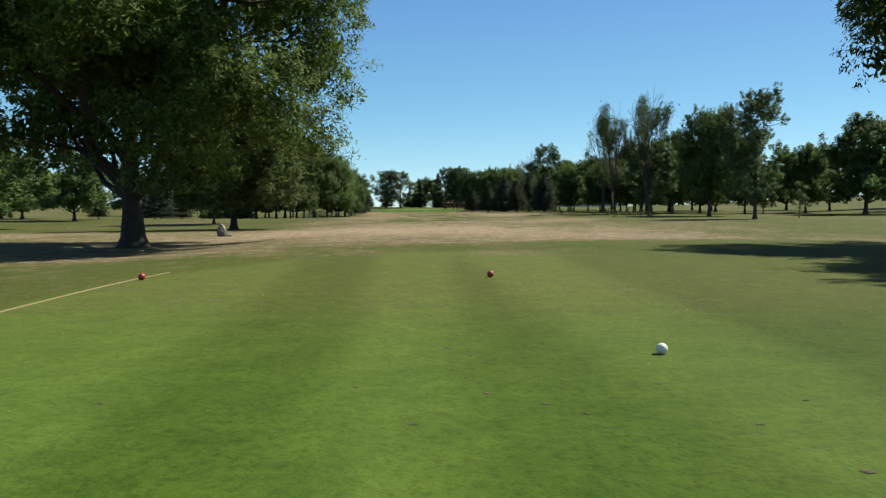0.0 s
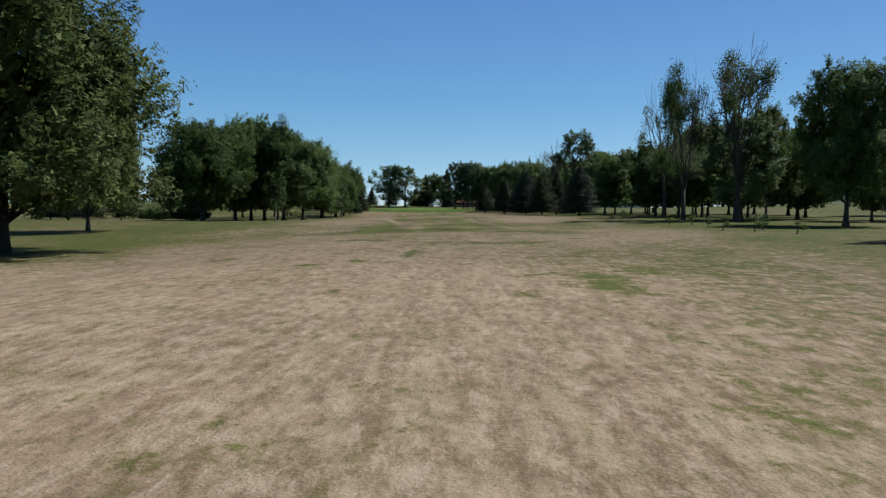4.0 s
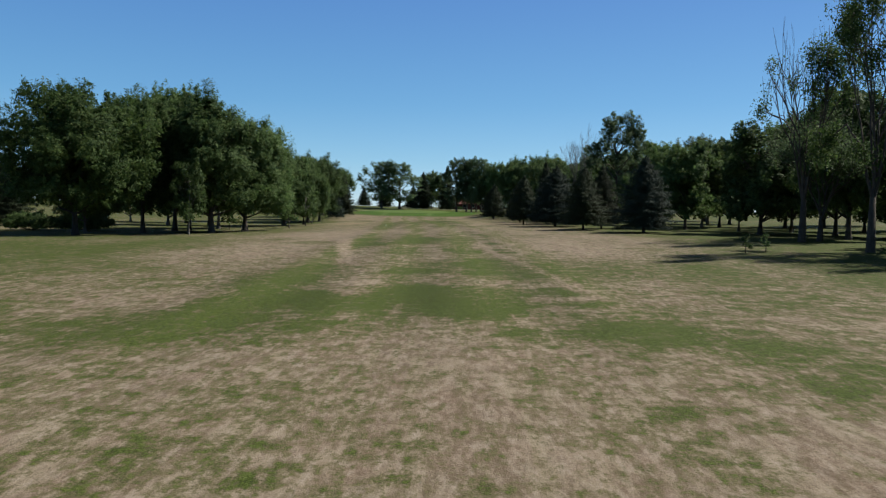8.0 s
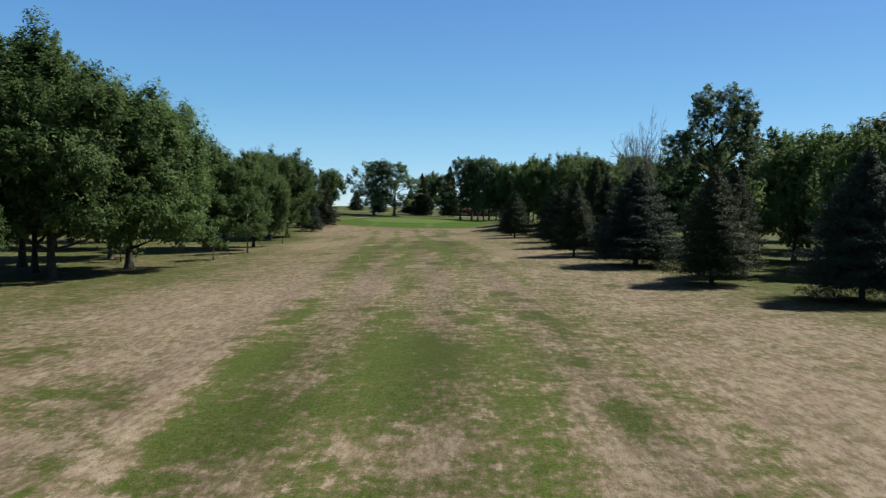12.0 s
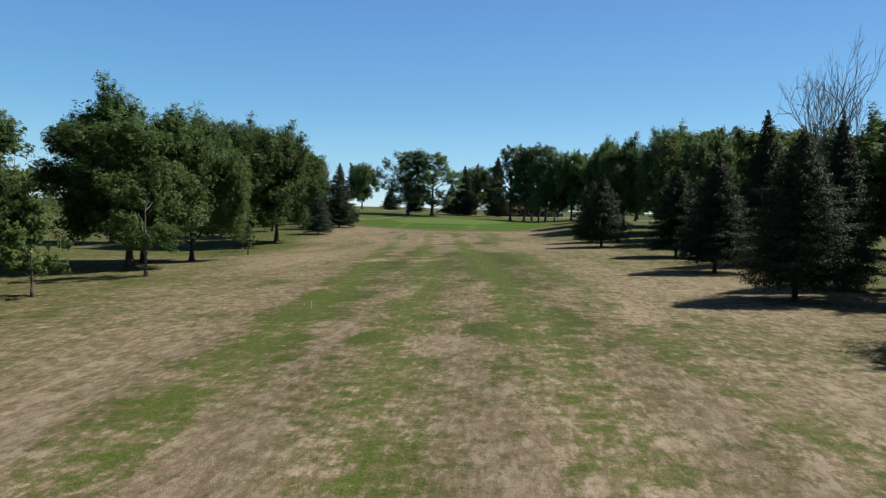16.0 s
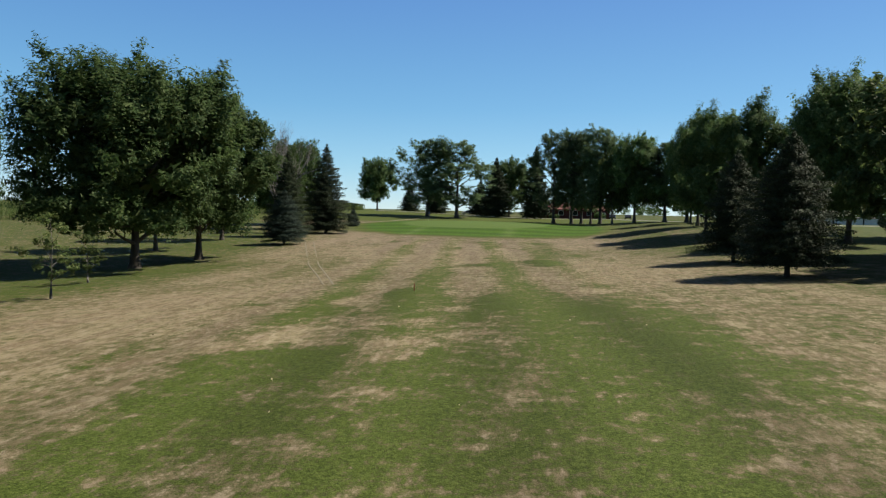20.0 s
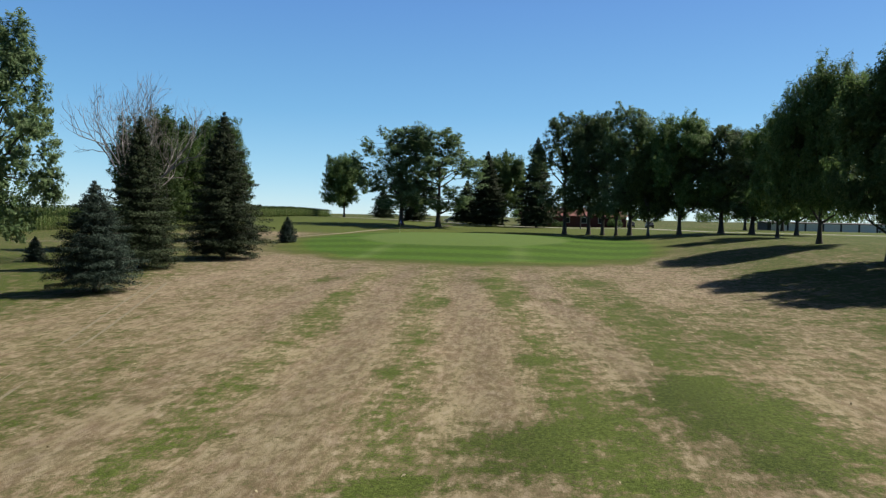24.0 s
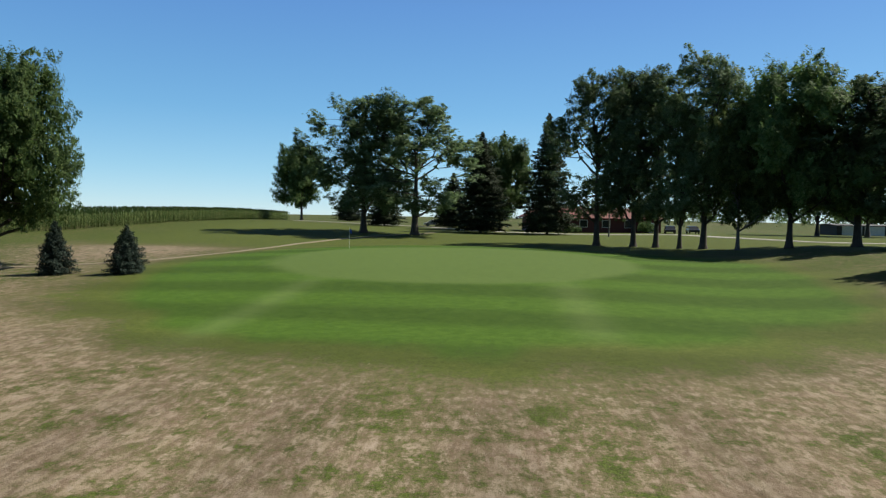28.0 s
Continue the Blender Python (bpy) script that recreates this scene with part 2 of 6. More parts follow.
# ---- broadleaf trees ----
def tri_mesh(name, v, mat):
    """v: (n, 3, 3) corners of n separate triangles."""
    n = len(v)
    me = bpy.data.meshes.new(name)
    me.vertices.add(n * 3)
    me.vertices.foreach_set("co", np.ascontiguousarray(v, dtype=np.float32).ravel())
    me.loops.add(n * 3)
    me.loops.foreach_set("vertex_index", np.arange(n * 3, dtype=np.int32))
    me.polygons.add(n)
    me.polygons.foreach_set("loop_start", np.arange(0, n * 3, 3, dtype=np.int32))
    me.polygons.foreach_set("loop_total", np.full(n, 3, dtype=np.int32))
    me.materials.append(mat)
    me.update(calc_edges=True)
    return me


def tri_leaves(rng, centres, normals, size):
    n = len(centres)
    nn = normals / (np.linalg.norm(normals, axis=1, keepdims=True) + 1e-9)
    t = rng.normal(size=(n, 3))
    t -= nn * (t * nn).sum(1, keepdims=True)
    t /= np.linalg.norm(t, axis=1, keepdims=True) + 1e-9
    b = np.cross(nn, t)
    s = (size * rng.uniform(0.6, 1.4, n))[:, None]
    k = rng.uniform(0.18, 0.32, n)[:, None]
    return np.stack([centres - t * s * 0.4 - b * s * k, centres - t * s * 0.4 + b * s * k, centres + t * s * 0.75], axis=1)


def envelope(shape, u):
    """Crown radius, as a share of the widest, at the share u of the crown's height."""
    if shape == "round":
        return math.sqrt(max(0.0, 1 - (abs(u - 0.40) / 0.61) ** 2.9))
    if shape == "tall":
        return (0.50 + 0.50 * math.sin(math.pi * (0.08 + u * 0.74))) * math.sqrt(max(0, 1 - max(0, (u - 0.5) / 0.51) ** 4))
    if shape == "high":
        return math.sqrt(max(0.0, 1 - (abs(u - 0.52) / 0.56) ** 2.4))
    if shape == "low":
        return math.sqrt(max(0.0, 1 - (abs(u - 0.30) / 0.71) ** 2.2)) * (1 if u > 0.12 else 0.75 + 2 * u)
    return 0.9 * (1 - 0.75 * u)


def broadleaf_proto(kind, seed, H, R, base, n_lobes, n_leaves, size, mat, bark, trunk_r, shape="round",
                    forks=1, ragged=0.25, core=420, lobe=(0.17, 0.30), core_size=0.20, rise=0.6, spray=0.115, per=42, inner=0.2, leaders=0.3, apart=False):
    """Trunk and crown meshes of a broadleaf tree of height H and crown radius R, crown from height base up."""
    rng = np.random.default_rng(seed)
    tubes = Tubes()
    cs, rs = [], []
    ph = rng.uniform(0, 6.28, 3)

    def lobe_factor(a, u):
        return 1 + ragged * (0.45 * math.sin(2 * a + ph[0] + 2 * u) + 0.35 * math.sin(3 * a + ph[1] - 3 * u) + 0.3 * math.sin(5 * a + ph[2]))

    tries = 0
    while len(cs) < n_lobes and tries < 30000:
        tries += 1
        u = rng.uniform(0, 1)
        env = envelope(shape, u)
        a = rng.uniform(0, 2 * math.pi)
        if rng.uniform() > env + 0.15:
            continue
        rad = env * R * lobe_factor(a, u) * (rng.uniform(0.5, 1.0) ** 0.6 if rng.uniform() < 0.8 else rng.uniform(0, 0.6)) * 0.84
        z = base + u * (H - base)
        r = R * rng.uniform(*lobe)
        c = np.array([rad * math.cos(a), rad * math.sin(a), z])
        if any(np.linalg.norm(c - o) < 0.6 * r for o in cs):
            continue
        cs.append(c)
        rs.append(r)
    # upright leaders that break the outline
    for c, r in list(zip(cs, rs)):
        if rng.uniform() < leaders * (0.4 + (c[2] - base) / (H - base)):
            up = r * rng.uniform(0.75, 1.15)
            out = np.array([c[0], c[1], 0]) / (math.hypot(c[0], c[1]) + 0.3)
            for step in (1, 2):
                cs.append(c + (out * 0.35 + np.array([0, 0, 1])) * up * step * 0.72)
                rs.append(r * (0.58, 0.36)[step - 1])
    cs, rs = np.array(cs), np.array(rs)
    reach = np.percentile(np.hypot(cs[:, 0], cs[:, 1]) + rs, 93)
    cs[:, :2] *= R / reach
    lo, hi = (cs[:, 2] - 0.7 * rs).min(), (cs[:, 2] + 0.7 * rs).max()
    cs[:, 2] = base + (cs[:, 2] - lo) * (H * 0.985 - base) / (hi - lo)
    # trunk with a flared foot, then limbs to the lobes
    lean = rng.uniform(-0.03, 0.03, 2) * H
    top_z = base + (H - base) * 0.62
    tp = [Vector((lean[0] * u ** 1.5, lean[1] * u ** 1.5, -0.25 + (top_z + 0.25) * u)) for u in np.linspace(0, 1, 8)]
    tubes.add([tp[0], Vector((0, 0, 0.12)), Vector((0, 0, 0.5))] + tp[1:],
              [trunk_r * 1.8, trunk_r * 1.45, trunk_r * 1.12] + [trunk_r * (1 - 0.85 * (i / 7) ** 0.9) for i in range(1, 8)], 10)
    order = np.argsort(-rs)
    n_main = int(7 + 4 * forks)
    limbs = []
    nodes = list(tp[4:])
    for i in order[:n_main]:
        z0 = max(base * 0.72, min(top_z * 0.9, cs[i][2] - R * rng.uniform(0.5, 0.9)))
        u = (z0 + 0.25) / (top_z + 0.25)
        path = bend(Vector((lean[0] * u ** 1.5, lean[1] * u ** 1.5, z0)), cs[i], -0.06 * R, rng, 6)
        r0 = trunk_r * rng.uniform(0.32, 0.55)
        if apart:
            limbs.append(Tubes())
        (limbs[-1] if apart else tubes).add(path, [r0 * (1 - 0.8 * k / 5) for k in range(6)], 6)
        nodes += path[2:]
    for i in order[n_main:]:
        c = Vector(cs[i])
        near = min(nodes, key=lambda p: (p - c).length + max(0, p.z - c.z) * 1.5)
        tubes.add(bend(near, c, -0.03 * R, rng, 4), [trunk_r * 0.16, trunk_r * 0.11, trunk_r * 0.07, trunk_r * 0.02], 4)
    # short leafy sprays, swept out and up, over the shell of each lobe
    mid = np.array([0, 0, base + 0.35 * (H - base)])
    n_sp = max(6, n_leaves // per)
    w = rs ** 2
    which = rng.choice(len(cs), n_sp, p=w / w.sum())
    d = rng.normal(size=(n_sp, 3))
    outw = cs[which] - mid
    outw /= np.linalg.norm(outw, axis=1, keepdims=True) + 1e-9
    d += outw * 0.8
    d /= np.linalg.norm(d, axis=1, keepdims=True)
    root = cs[which] + d * (rs[which] * rng.uniform(0.35, 0.95, n_sp) ** 0.7)[:, None] * np.array([1, 1, 0.82])
    axis = d * 0.55 + outw * 0.45 + np.array([0, 0, rise]) + rng.normal(size=(n_sp, 3)) * 0.28
    axis /= np.linalg.norm(axis, axis=1, keepdims=True)
    L = R * spray * rng.uniform(0.6, 1.3, n_sp) * np.where(rng.uniform(size=n_sp) < 0.10, 1.7, 1.0)
    j = np.concatenate([np.arange(n_sp), rng.choice(n_sp, n_leaves - n_sp, p=L / L.sum())])
    t = rng.uniform(0, 1, n_leaves)
    pos = root[j] + axis[j] * (t * L[j])[:, None] + rng.normal(size=(n_leaves, 3)) * (L[j] * 0.26 * (1.15 - 0.8 * t))[:, None]
    nrm = d[j] * 0.5 + axis[j] * 0.3 + np.array([0, 0, 0.45]) + rng.normal(size=(n_leaves, 3)) * 0.30 + rng.normal(size=(n_sp, 3))[j] * 0.25
    # larger leaves fill the lobes
    n_in = int(n_leaves * inner) if core else 0
    ki = rng.choice(len(cs), n_in, p=w / w.sum())
    ball = rng.normal(size=(n_in, 3))
    ball *= (rng.uniform(0.2, 0.78, n_in) / np.linalg.norm(ball, axis=1))[:, None]
    fill = cs[ki] + ball * rs[ki][:, None] * np.array([1, 1, 0.85])
    fill = fill[fill[:, 2] > max(0.3, base * 0.85)]
    top = np.percentile(pos[:, 2], 99.6)
    pos[:, 2] = base + (pos[:, 2] - base) * np.where(pos[:, 2] > base, min(1.0, (H - base) / (top - base)), 1.0)
    keep = pos[:, 2] > max(0.3, base * 0.8)
    pos, nrm = pos[keep], nrm[keep]
    tri = tri_leaves(rng, pos, nrm, size)
    if len(fill):
        tri = np.concatenate([tri, tri_leaves(rng, fill, fill - mid + rng.normal(size=fill.shape) * R * 0.5, size * 2.0)])
    # the shaded inside of the crown
    if core:
        ki = rng.choice(len(cs), core)
        q = mid + (cs[ki] - mid) * rng.uniform(0.15, 0.74, core)[:, None] + rng.normal(size=(core, 3)) * 0.07 * R
        tri = np.concatenate([tri, tri_leaves(rng, q, rng.normal(size=(core, 3)), R * core_size)])
    crown = tri_mesh(kind + "_crown", tri, mat)
    return tubes.mesh(kind + "_trunk", bark), crown, H, R, [q.mesh(kind + "_limb", bark) for q in limbs]


def spruce_proto(kind, seed, H, R, size, mat, per=9, low=0.05, rows=30, taper=1.4):
    """A spruce: straight stem, whorls of drooping boughs set with short needle sprays."""
    rng = np.random.default_rng(seed)
    tubes = Tubes()
    tubes.add([(0, 0, -0.2), (0, 0, 0.3), (0, 0, H * 0.5), (0, 0, H * 0.98)], [R * 0.062, R * 0.05, R * 0.03, 0.01], 8)
    cs, ns, ts = [], [], []
    for i in range(rows):
        u = (i + 0.5) / rows
        z = H * (low + (0.985 - low) * u ** 0.92)
        reach = 1.04 * R * (1 - u ** taper) ** 0.95 * (0.72 + 0.28 * min(1, u / 0.10)) * (1 + 0.16 * math.sin(i * 2.4 + seed)) + 0.06
        k = max(4, int(per * (1 - 0.45 * u)))
        a0 = rng.uniform(0, 6.28)
        for j in range(k):
            a = a0 + 2 * math.pi * j / k + rng.uniform(-0.22, 0.22)
            L = reach * rng.uniform(0.72, 1.12)
            droop = -0.22 * L * (1 - u) + 0.22 * L * u
            out = np.array([math.cos(a), math.sin(a), 0])
            z1 = z + rng.uniform(-0.10, 0.10) * H / rows * 3
            if L > 0.5:
                tubes.add([(0, 0, z1), tuple(out * L * 0.5 + np.array([0, 0, z1 + droop * 0.6])), tuple(out * L * 0.92 + np.array([0, 0, z1 + droop * 0.8]))],
                          [0.035 * L / R * 2, 0.02, 0.006], 4)
            side = np.array([-out[1], out[0], 0])
            m = max(8, int(L / size * 15))
            s = rng.uniform(0.12, 1, m) ** 0.75
            wide = (1 - s) * 0.30 * L + 0.10 * L
            off = rng.uniform(-1, 1, m) * wide
            zz = z1 + droop * (s ** 1.2) + 0.13 * L * np.maximum(0, s - 0.7) - np.abs(off) * 0.3 + rng.normal(0, 0.05, m) - rng.exponential(0.10, m) * (0.4 + 0.6 * s)
            p = out * (s * L)[:, None] + side * off[:, None]
            p[:, 2] += zz
            cs.append(p)
            ns.append(np.array([0, 0, 0.8]) + rng.normal(size=(m, 3)) * 0.5 + out * 0.4)
            ts.append(out * 0.8 + side * np.sign(off)[:, None] * 0.75 + np.array([0, 0, -0.25]) + rng.normal(size=(m, 3)) * 0.2)
    c, nn, t = np.concatenate(cs), np.concatenate(ns), np.concatenate(ts)
    nn /= np.linalg.norm(nn, axis=1, keepdims=True)
    t -= nn * (t * nn).sum(1, keepdims=True)
    t /= np.linalg.norm(t, axis=1, keepdims=True)
    b = np.cross(nn, t)
    s = (size * rng.uniform(0.7, 1.3, len(c)))[:, None]
    v = np.stack([c - t * s * 0.35, c - b * s * 0.2 + t * s * 0.1, c + t * s * 0.75 - nn * s * 0.12, c + b * s * 0.2 + t * s * 0.1], axis=1)
    return tubes.mesh(kind + "_trunk", BARK), quads_mesh(kind + "_crown", v, mat), H, R, []


def bare_proto(kind, seed, H, R, trunk_r, bark, n_limbs, n_leaves=0, size=0.3, mat=None, leafy=(), clumps=40, spread_leaf=0.42, deep=4):
    """A dying tree: upright forking limbs and twigs; only the limbs named leafy still carry clumps of leaves."""
    rng = np.random.default_rng(seed)
    tubes, limbs, tips = Tubes(), [Tubes() for _ in range(n_limbs)], []

    def grow(p, d, L, r, depth, limb):
        pts = [p]
        for k in range(3):
            d = (d + Vector(rng.normal(0, 0.11, 3)) + Vector((0, 0, 0.05))).normalized()
            pts.append(pts[-1] + d * L / 3)
        limbs[limb].add(pts, [r, r * 0.88, r * 0.76, r * 0.64], 6 if depth < 2 else 4)
        if depth >= deep or r < 0.006:
            tips.append((*pts[-1], limb))
            return
        for k in range(3 if depth < 3 else 2):
            spread = 0.5 if depth else 0.42
            nd = (d + Vector(rng.normal(0, spread, 3)) + Vector((0, 0, 0.22))).normalized()
            grow(pts[-1 if k < 2 else 2], nd, L * rng.uniform(0.58, 0.82), r * rng.uniform(0.52, 0.70), depth + 1, limb)
        if depth >= 2:
            tips.append((*pts[-1], limb))

    tubes.add([(0, 0, -0.3), (0, 0, 0.2), (0.05, 0, H * 0.2)], [trunk_r * 1.5, trunk_r * 1.15, trunk_r * 0.95], 9)
    for k in range(n_limbs):
        a = 2 * math.pi * k / n_limbs + rng.uniform(-0.3, 0.3)
        z = H * rng.uniform(0.14, 0.26)
        grow(Vector((0.03, 0, z)), Vector((math.cos(a) * 0.42, math.sin(a) * 0.42, 1)).normalized(), H * 0.30, trunk_r * 0.72, 0, k)
    v = np.array(sum((q.v for q in limbs), []))
    low, hi = v[:, 2] > H * 0.3, np.percentile(v[:, 2], 99.7)
    k = H / hi
    rad = np.percentile(np.hypot(v[low, 0], v[low, 1]), 97)
    for q in limbs + [tubes]:
        v = np.array(q.v)
        kr = 1 + (R / rad - 1) * np.clip((v[:, 2] / H - 0.1) / 0.2, 0, 1)
        q.v = [tuple(c) for c in np.stack([v[:, 0] * kr, v[:, 1] * kr, v[:, 2] * k], 1)]
    crown = None
    if n_leaves:
        tp = np.array(tips)
        weight = np.where(np.isin(tp[:, 3], leafy), 1.0, 0.03) * np.clip(1.25 - tp[:, 2] * k / H, 0.12, 1)
        b2 = np.clip((tp[:, 2] / H - 0.1) / 0.2, 0, 1)
        kr2 = 1 + (R / rad - 1) * b2
        tp = np.stack([tp[:, 0] * kr2, tp[:, 1] * kr2, tp[:, 2] * k], 1)
        mids = tp[rng.choice(len(tp), clumps, replace=False, p=weight / weight.sum())]
        which = rng.choice(clumps, n_leaves, p=rng.dirichlet(np.full(clumps, 2.5)))
        pos = mids[which] + rng.normal(0, spread_leaf, (n_leaves, 3)) * np.array([1, 1, 1.35])
        crown = quads_mesh(kind + "_crown", leaves(rng, pos, rng.normal(size=(n_leaves, 3)) + np.array([0, 0, 0.6]), size), mat)
    return tubes.mesh(kind + "_trunk", bark), crown, H, R, [q.mesh(kind + "_limb", bark) for q in limbs]


PROTOS = {}


def plant(kind, x, y, H, R, turn=0.0, name="tree", label="", category="tree", group="", sink=0.0, tilt=0.0):
    """Stands a tree of the named kind on the ground, scaled to height H and crown radius R."""
    trunk, crown, h0, r0, limbs = PROTOS[kind]
    ob = new(name)
    part_mesh("trunk", trunk, ob)
    for limb in limbs:
        part_mesh("limb", limb, ob)
    if crown is not None:
        part_mesh("crown", crown, ob)
    ob.matrix_basis = Matrix.LocRotScale((x, y, gz(x, y) - sink), Euler((0, radians(tilt), radians(turn))), (R / r0, R / r0, H / h0))
    return tagged(ob, label, category, group)


# ---- ground ----
def vnoise(x, y, sx, sy, seed):
    """Smooth value noise over the plane, cells of sx by sy metres, in 0..1."""
    r = np.random.default_rng(seed).uniform(0, 1, (256, 256))
    u, v = x / sx + 1000.0, y / sy + 1000.0
    i, j = np.floor(u).astype(int), np.floor(v).astype(int)
    fu, fv = u - i, v - j
    fu, fv = fu * fu * (3 - 2 * fu), fv * fv * (3 - 2 * fv)
    i0, i1, j0, j1 = i % 256, (i + 1) % 256, j % 256, (j + 1) % 256
    return (r[i0, j0] * (1 - fu) + r[i1, j0] * fu) * (1 - fv) + (r[i0, j1] * (1 - fu) + r[i1, j1] * fu) * fv


def fbm(x, y, sx, sy, seed):
    return (vnoise(x, y, sx, sy, seed) * 0.5 + vnoise(x, y, sx / 2.1, sy / 2.1, seed + 1) * 0.3
            + vnoise(x, y, sx / 4.3, sy / 4.3, seed + 2) * 0.2)


def fairway_x(y):
    return np.interp(y, [0, 120, 170, 220, 260, 300, 360], [0, 0, -1.5, -5, -9, -12.5, -14])


PATCHES = []


def patch(x, y, rx, ry, amount):
    """A patch of greener (or, when negative, drier) turf."""
    if rx < 0.8 and amount > 0:
        rx, ry, amount = rx * 1.3, ry * 1.3, amount + 0.2
    PATCHES.append((x, y, rx, ry, amount))


def short_zone(y):
    return (y < 27) | (y > 326)


def turf(x, y):
    """Greenness, short-mown mask and tone of the turf: mowing stripes, darker tee side, painted sheen."""
    u = x - fairway_x(y)
    n1 = fbm(x, y, 3.2, 7.0, 11)
    n2 = fbm(x, y, 11.0, 24.0, 31)
    n3 = fbm(x, y, 1.3, 1.9, 51)
    stripes = -np.cos(2 * np.pi * (u - 0.7 + 0.7 * (n2 - 0.5)) / 4.9)
    fair = sm(92, 116, y + 10 * (n2 - 0.5)) * (1 - sm(312, 324, y)) * (1 - sm(7.5, 10.5, np.abs(u + 0.8) + 2.5 * (n1 - 0.5)))
    wet = 0.34 - 0.05 * sm(150, 162, y) * (1 - sm(178, 192, y)) + 0.07 * sm(175, 195, y) * (1 - sm(235, 250, y)) + (0.12 + 0.12 * sm(170, 235, y) + 0.04 * sm(250, 275, y)) * (1 - 0.12 * sm(255, 268, y) - 0.55 * sm(298, 310, y)) * stripes - 0.09 * sm(248, 268, y) + 0.07 * sm(205, 220, y) * (1 - sm(240, 255, y)) + 0.30 * (n1 - 0.5) + 0.3 * (n2 - 0.5) + 0.3 * (n3 - 0.5)
    dry = 0.10 - 0.07 * (1 - sm(58, 72, y)) + 0.20 * sm(1, 8, x) * sm(36, 50, y) * (1 - sm(70, 82, y)) + 0.12 * sm(55, 90, y) + 0.09 * sm(80, 98, y) * (1 - sm(116, 134, y)) + 0.5 * np.maximum(0, n1 - 0.5) + 0.7 * (n2 - 0.5) * sm(40, 70, y) + 0.12 * (n3 - 0.5)
    side = sm(11 + 5 * sm(75, 95, y), 19 + 6 * sm(75, 95, y), np.abs(u)) * (1 - 0.15 * sm(26, 45, y) * (1 - sm(60, 85, y)) * (1 - sm(22, 40, np.abs(u))))
    olive = 0.57 + 0.10 * sm(18, 30, x) - 0.04 * sm(42, 64, x) - 0.03 * sm(85, 100, y) + 0.5 * (n2 - 0.5) + 0.3 * (n1 - 0.5)
    olive = olive - 0.13 * (1 - sm(-14, -6, x)) * (1 - sm(60, 80, y))
    g = dry * (1 - side) + olive * side
    g = g * (1 - fair) + wet * fair
    # the tee and its ragged fringe
    front = 24.8 - np.where(x < 0, 0.24 * np.minimum(-x, 6.5) ** 2, 0.085 * np.minimum(x, 6.5) ** 2)
    tee = (1 - sm(-1.3, 1.3, y - front + 1.6 * (n1 - 0.5))) * sm(-6.6, -6.1, x + 0.12 * (n3 - 0.5)) * (1 - sm(15, 17, x))
    fringe = (1 - sm(27.5, 36.5, y + 5 * (n1 - 0.5) - 0.45 * np.clip(x, -5, 8))) * sm(-9, -5, x) * (1 - sm(16, 30, x))
    g = np.maximum(g, (0.52 + 0.14 * sm(1, 7, x) + 0.55 * (n1 - 0.5) + 0.35 * (n2 - 0.5)) * fringe)
    g = np.maximum(g, 0.34 * (1 - sm(30, 48, y + 14 * (n2 - 0.5))) * sm(20, 26, y))
    g = np.where(y < 27, np.maximum(g, 0.5 * (1 - sm(20, 27, y)) * sm(-40, -12, -np.abs(x)) + 0.1), g)
    g = np.maximum(g, tee * (0.93 - 0.48 * sm(4, 14, y) + 0.25 * (n2 - 0.5)))
    # the raised green and its apron
    q = np.hypot((x + 13.5) / 26.5, (y - 354) / 35.0) + 0.12 * (n2 - 0.5)
    apron = 1 - sm(0.76, 1.16, q + 0.14 * (n1 - 0.5))
    g = np.maximum(g, apron * (0.95 + 0.3 * (n2 - 0.5)))
    p = np.hypot((x + 15.5) / 15.3, (y - 357) / 16.0) + 0.04 * (n2 - 0.5)
    putt = 1 - sm(0.90, 1.0, p)
    beyond = sm(335, 380, y) * (1 - apron)
    g = np.where(beyond > 0, g * (1 - beyond) + beyond * (0.62 + 0.5 * (n2 - 0.5)), g)
    mown = sm(368, 378, y + 4 * (n1 - 0.5)) * sm(-66, -56, x) * (1 - sm(430, 470, y))
    g = np.maximum(g, mown * (0.80 + 0.4 * (n2 - 0.5)))
    brown = np.exp(-(((x + 50) / 10) ** 2 + ((y - 372) / 15) ** 2))
    g = g - 0.5 * brown
    spots = np.zeros_like(g)
    for px, py, rx, ry, am in PATCHES:
        i = np.nonzero((np.abs(x - px) < 2 * rx) & (np.abs(y - py) < 2 * ry))
        d = np.hypot((x[i] - px) / rx, (y[i] - py) / ry) + 0.8 * (n3[i] - 0.5) + 0.5 * (n1[i] - 0.5)
        spots[i] += am * (1 - sm(0.35, 1.3, d))
    g = np.where(short_zone(y), g, np.minimum(np.minimum(np.maximum(g, 0), 0.75) * (1 - 0.2 * np.minimum(spots, 1)) + 0.72 * np.minimum(spots, 1.0), 0.66 + 0.14 * sm(0.6, 1.0, spots)))
    # two worn straw strips along the mown edges
    pale = np.zeros_like(g)
    for knots_y, knots_x, wd, bare in (((128, 137, 148, 160, 178, 190), (-5.2, -6.4, -8.4, -10.2, -11.2, -12), 0.55, 0.36),
                                 ((112, 125, 138, 150, 176, 188), (7.5, 6.2, 4.3, 4.0, 4.3, 4.4), 0.32, 0.16)):
        off = np.abs(x - np.interp(y, knots_y, knots_x)) + 0.5 * (n3 - 0.5)
        worn = (1 - sm(wd * 0.7, wd * 1.5, off)) * sm(knots_y[0] - 3, knots_y[0] + 3, y) * (1 - sm(knots_y[-1] - 8, knots_y[-1], y))
        g = g - bare * worn
        pale = np.maximum(pale, worn)
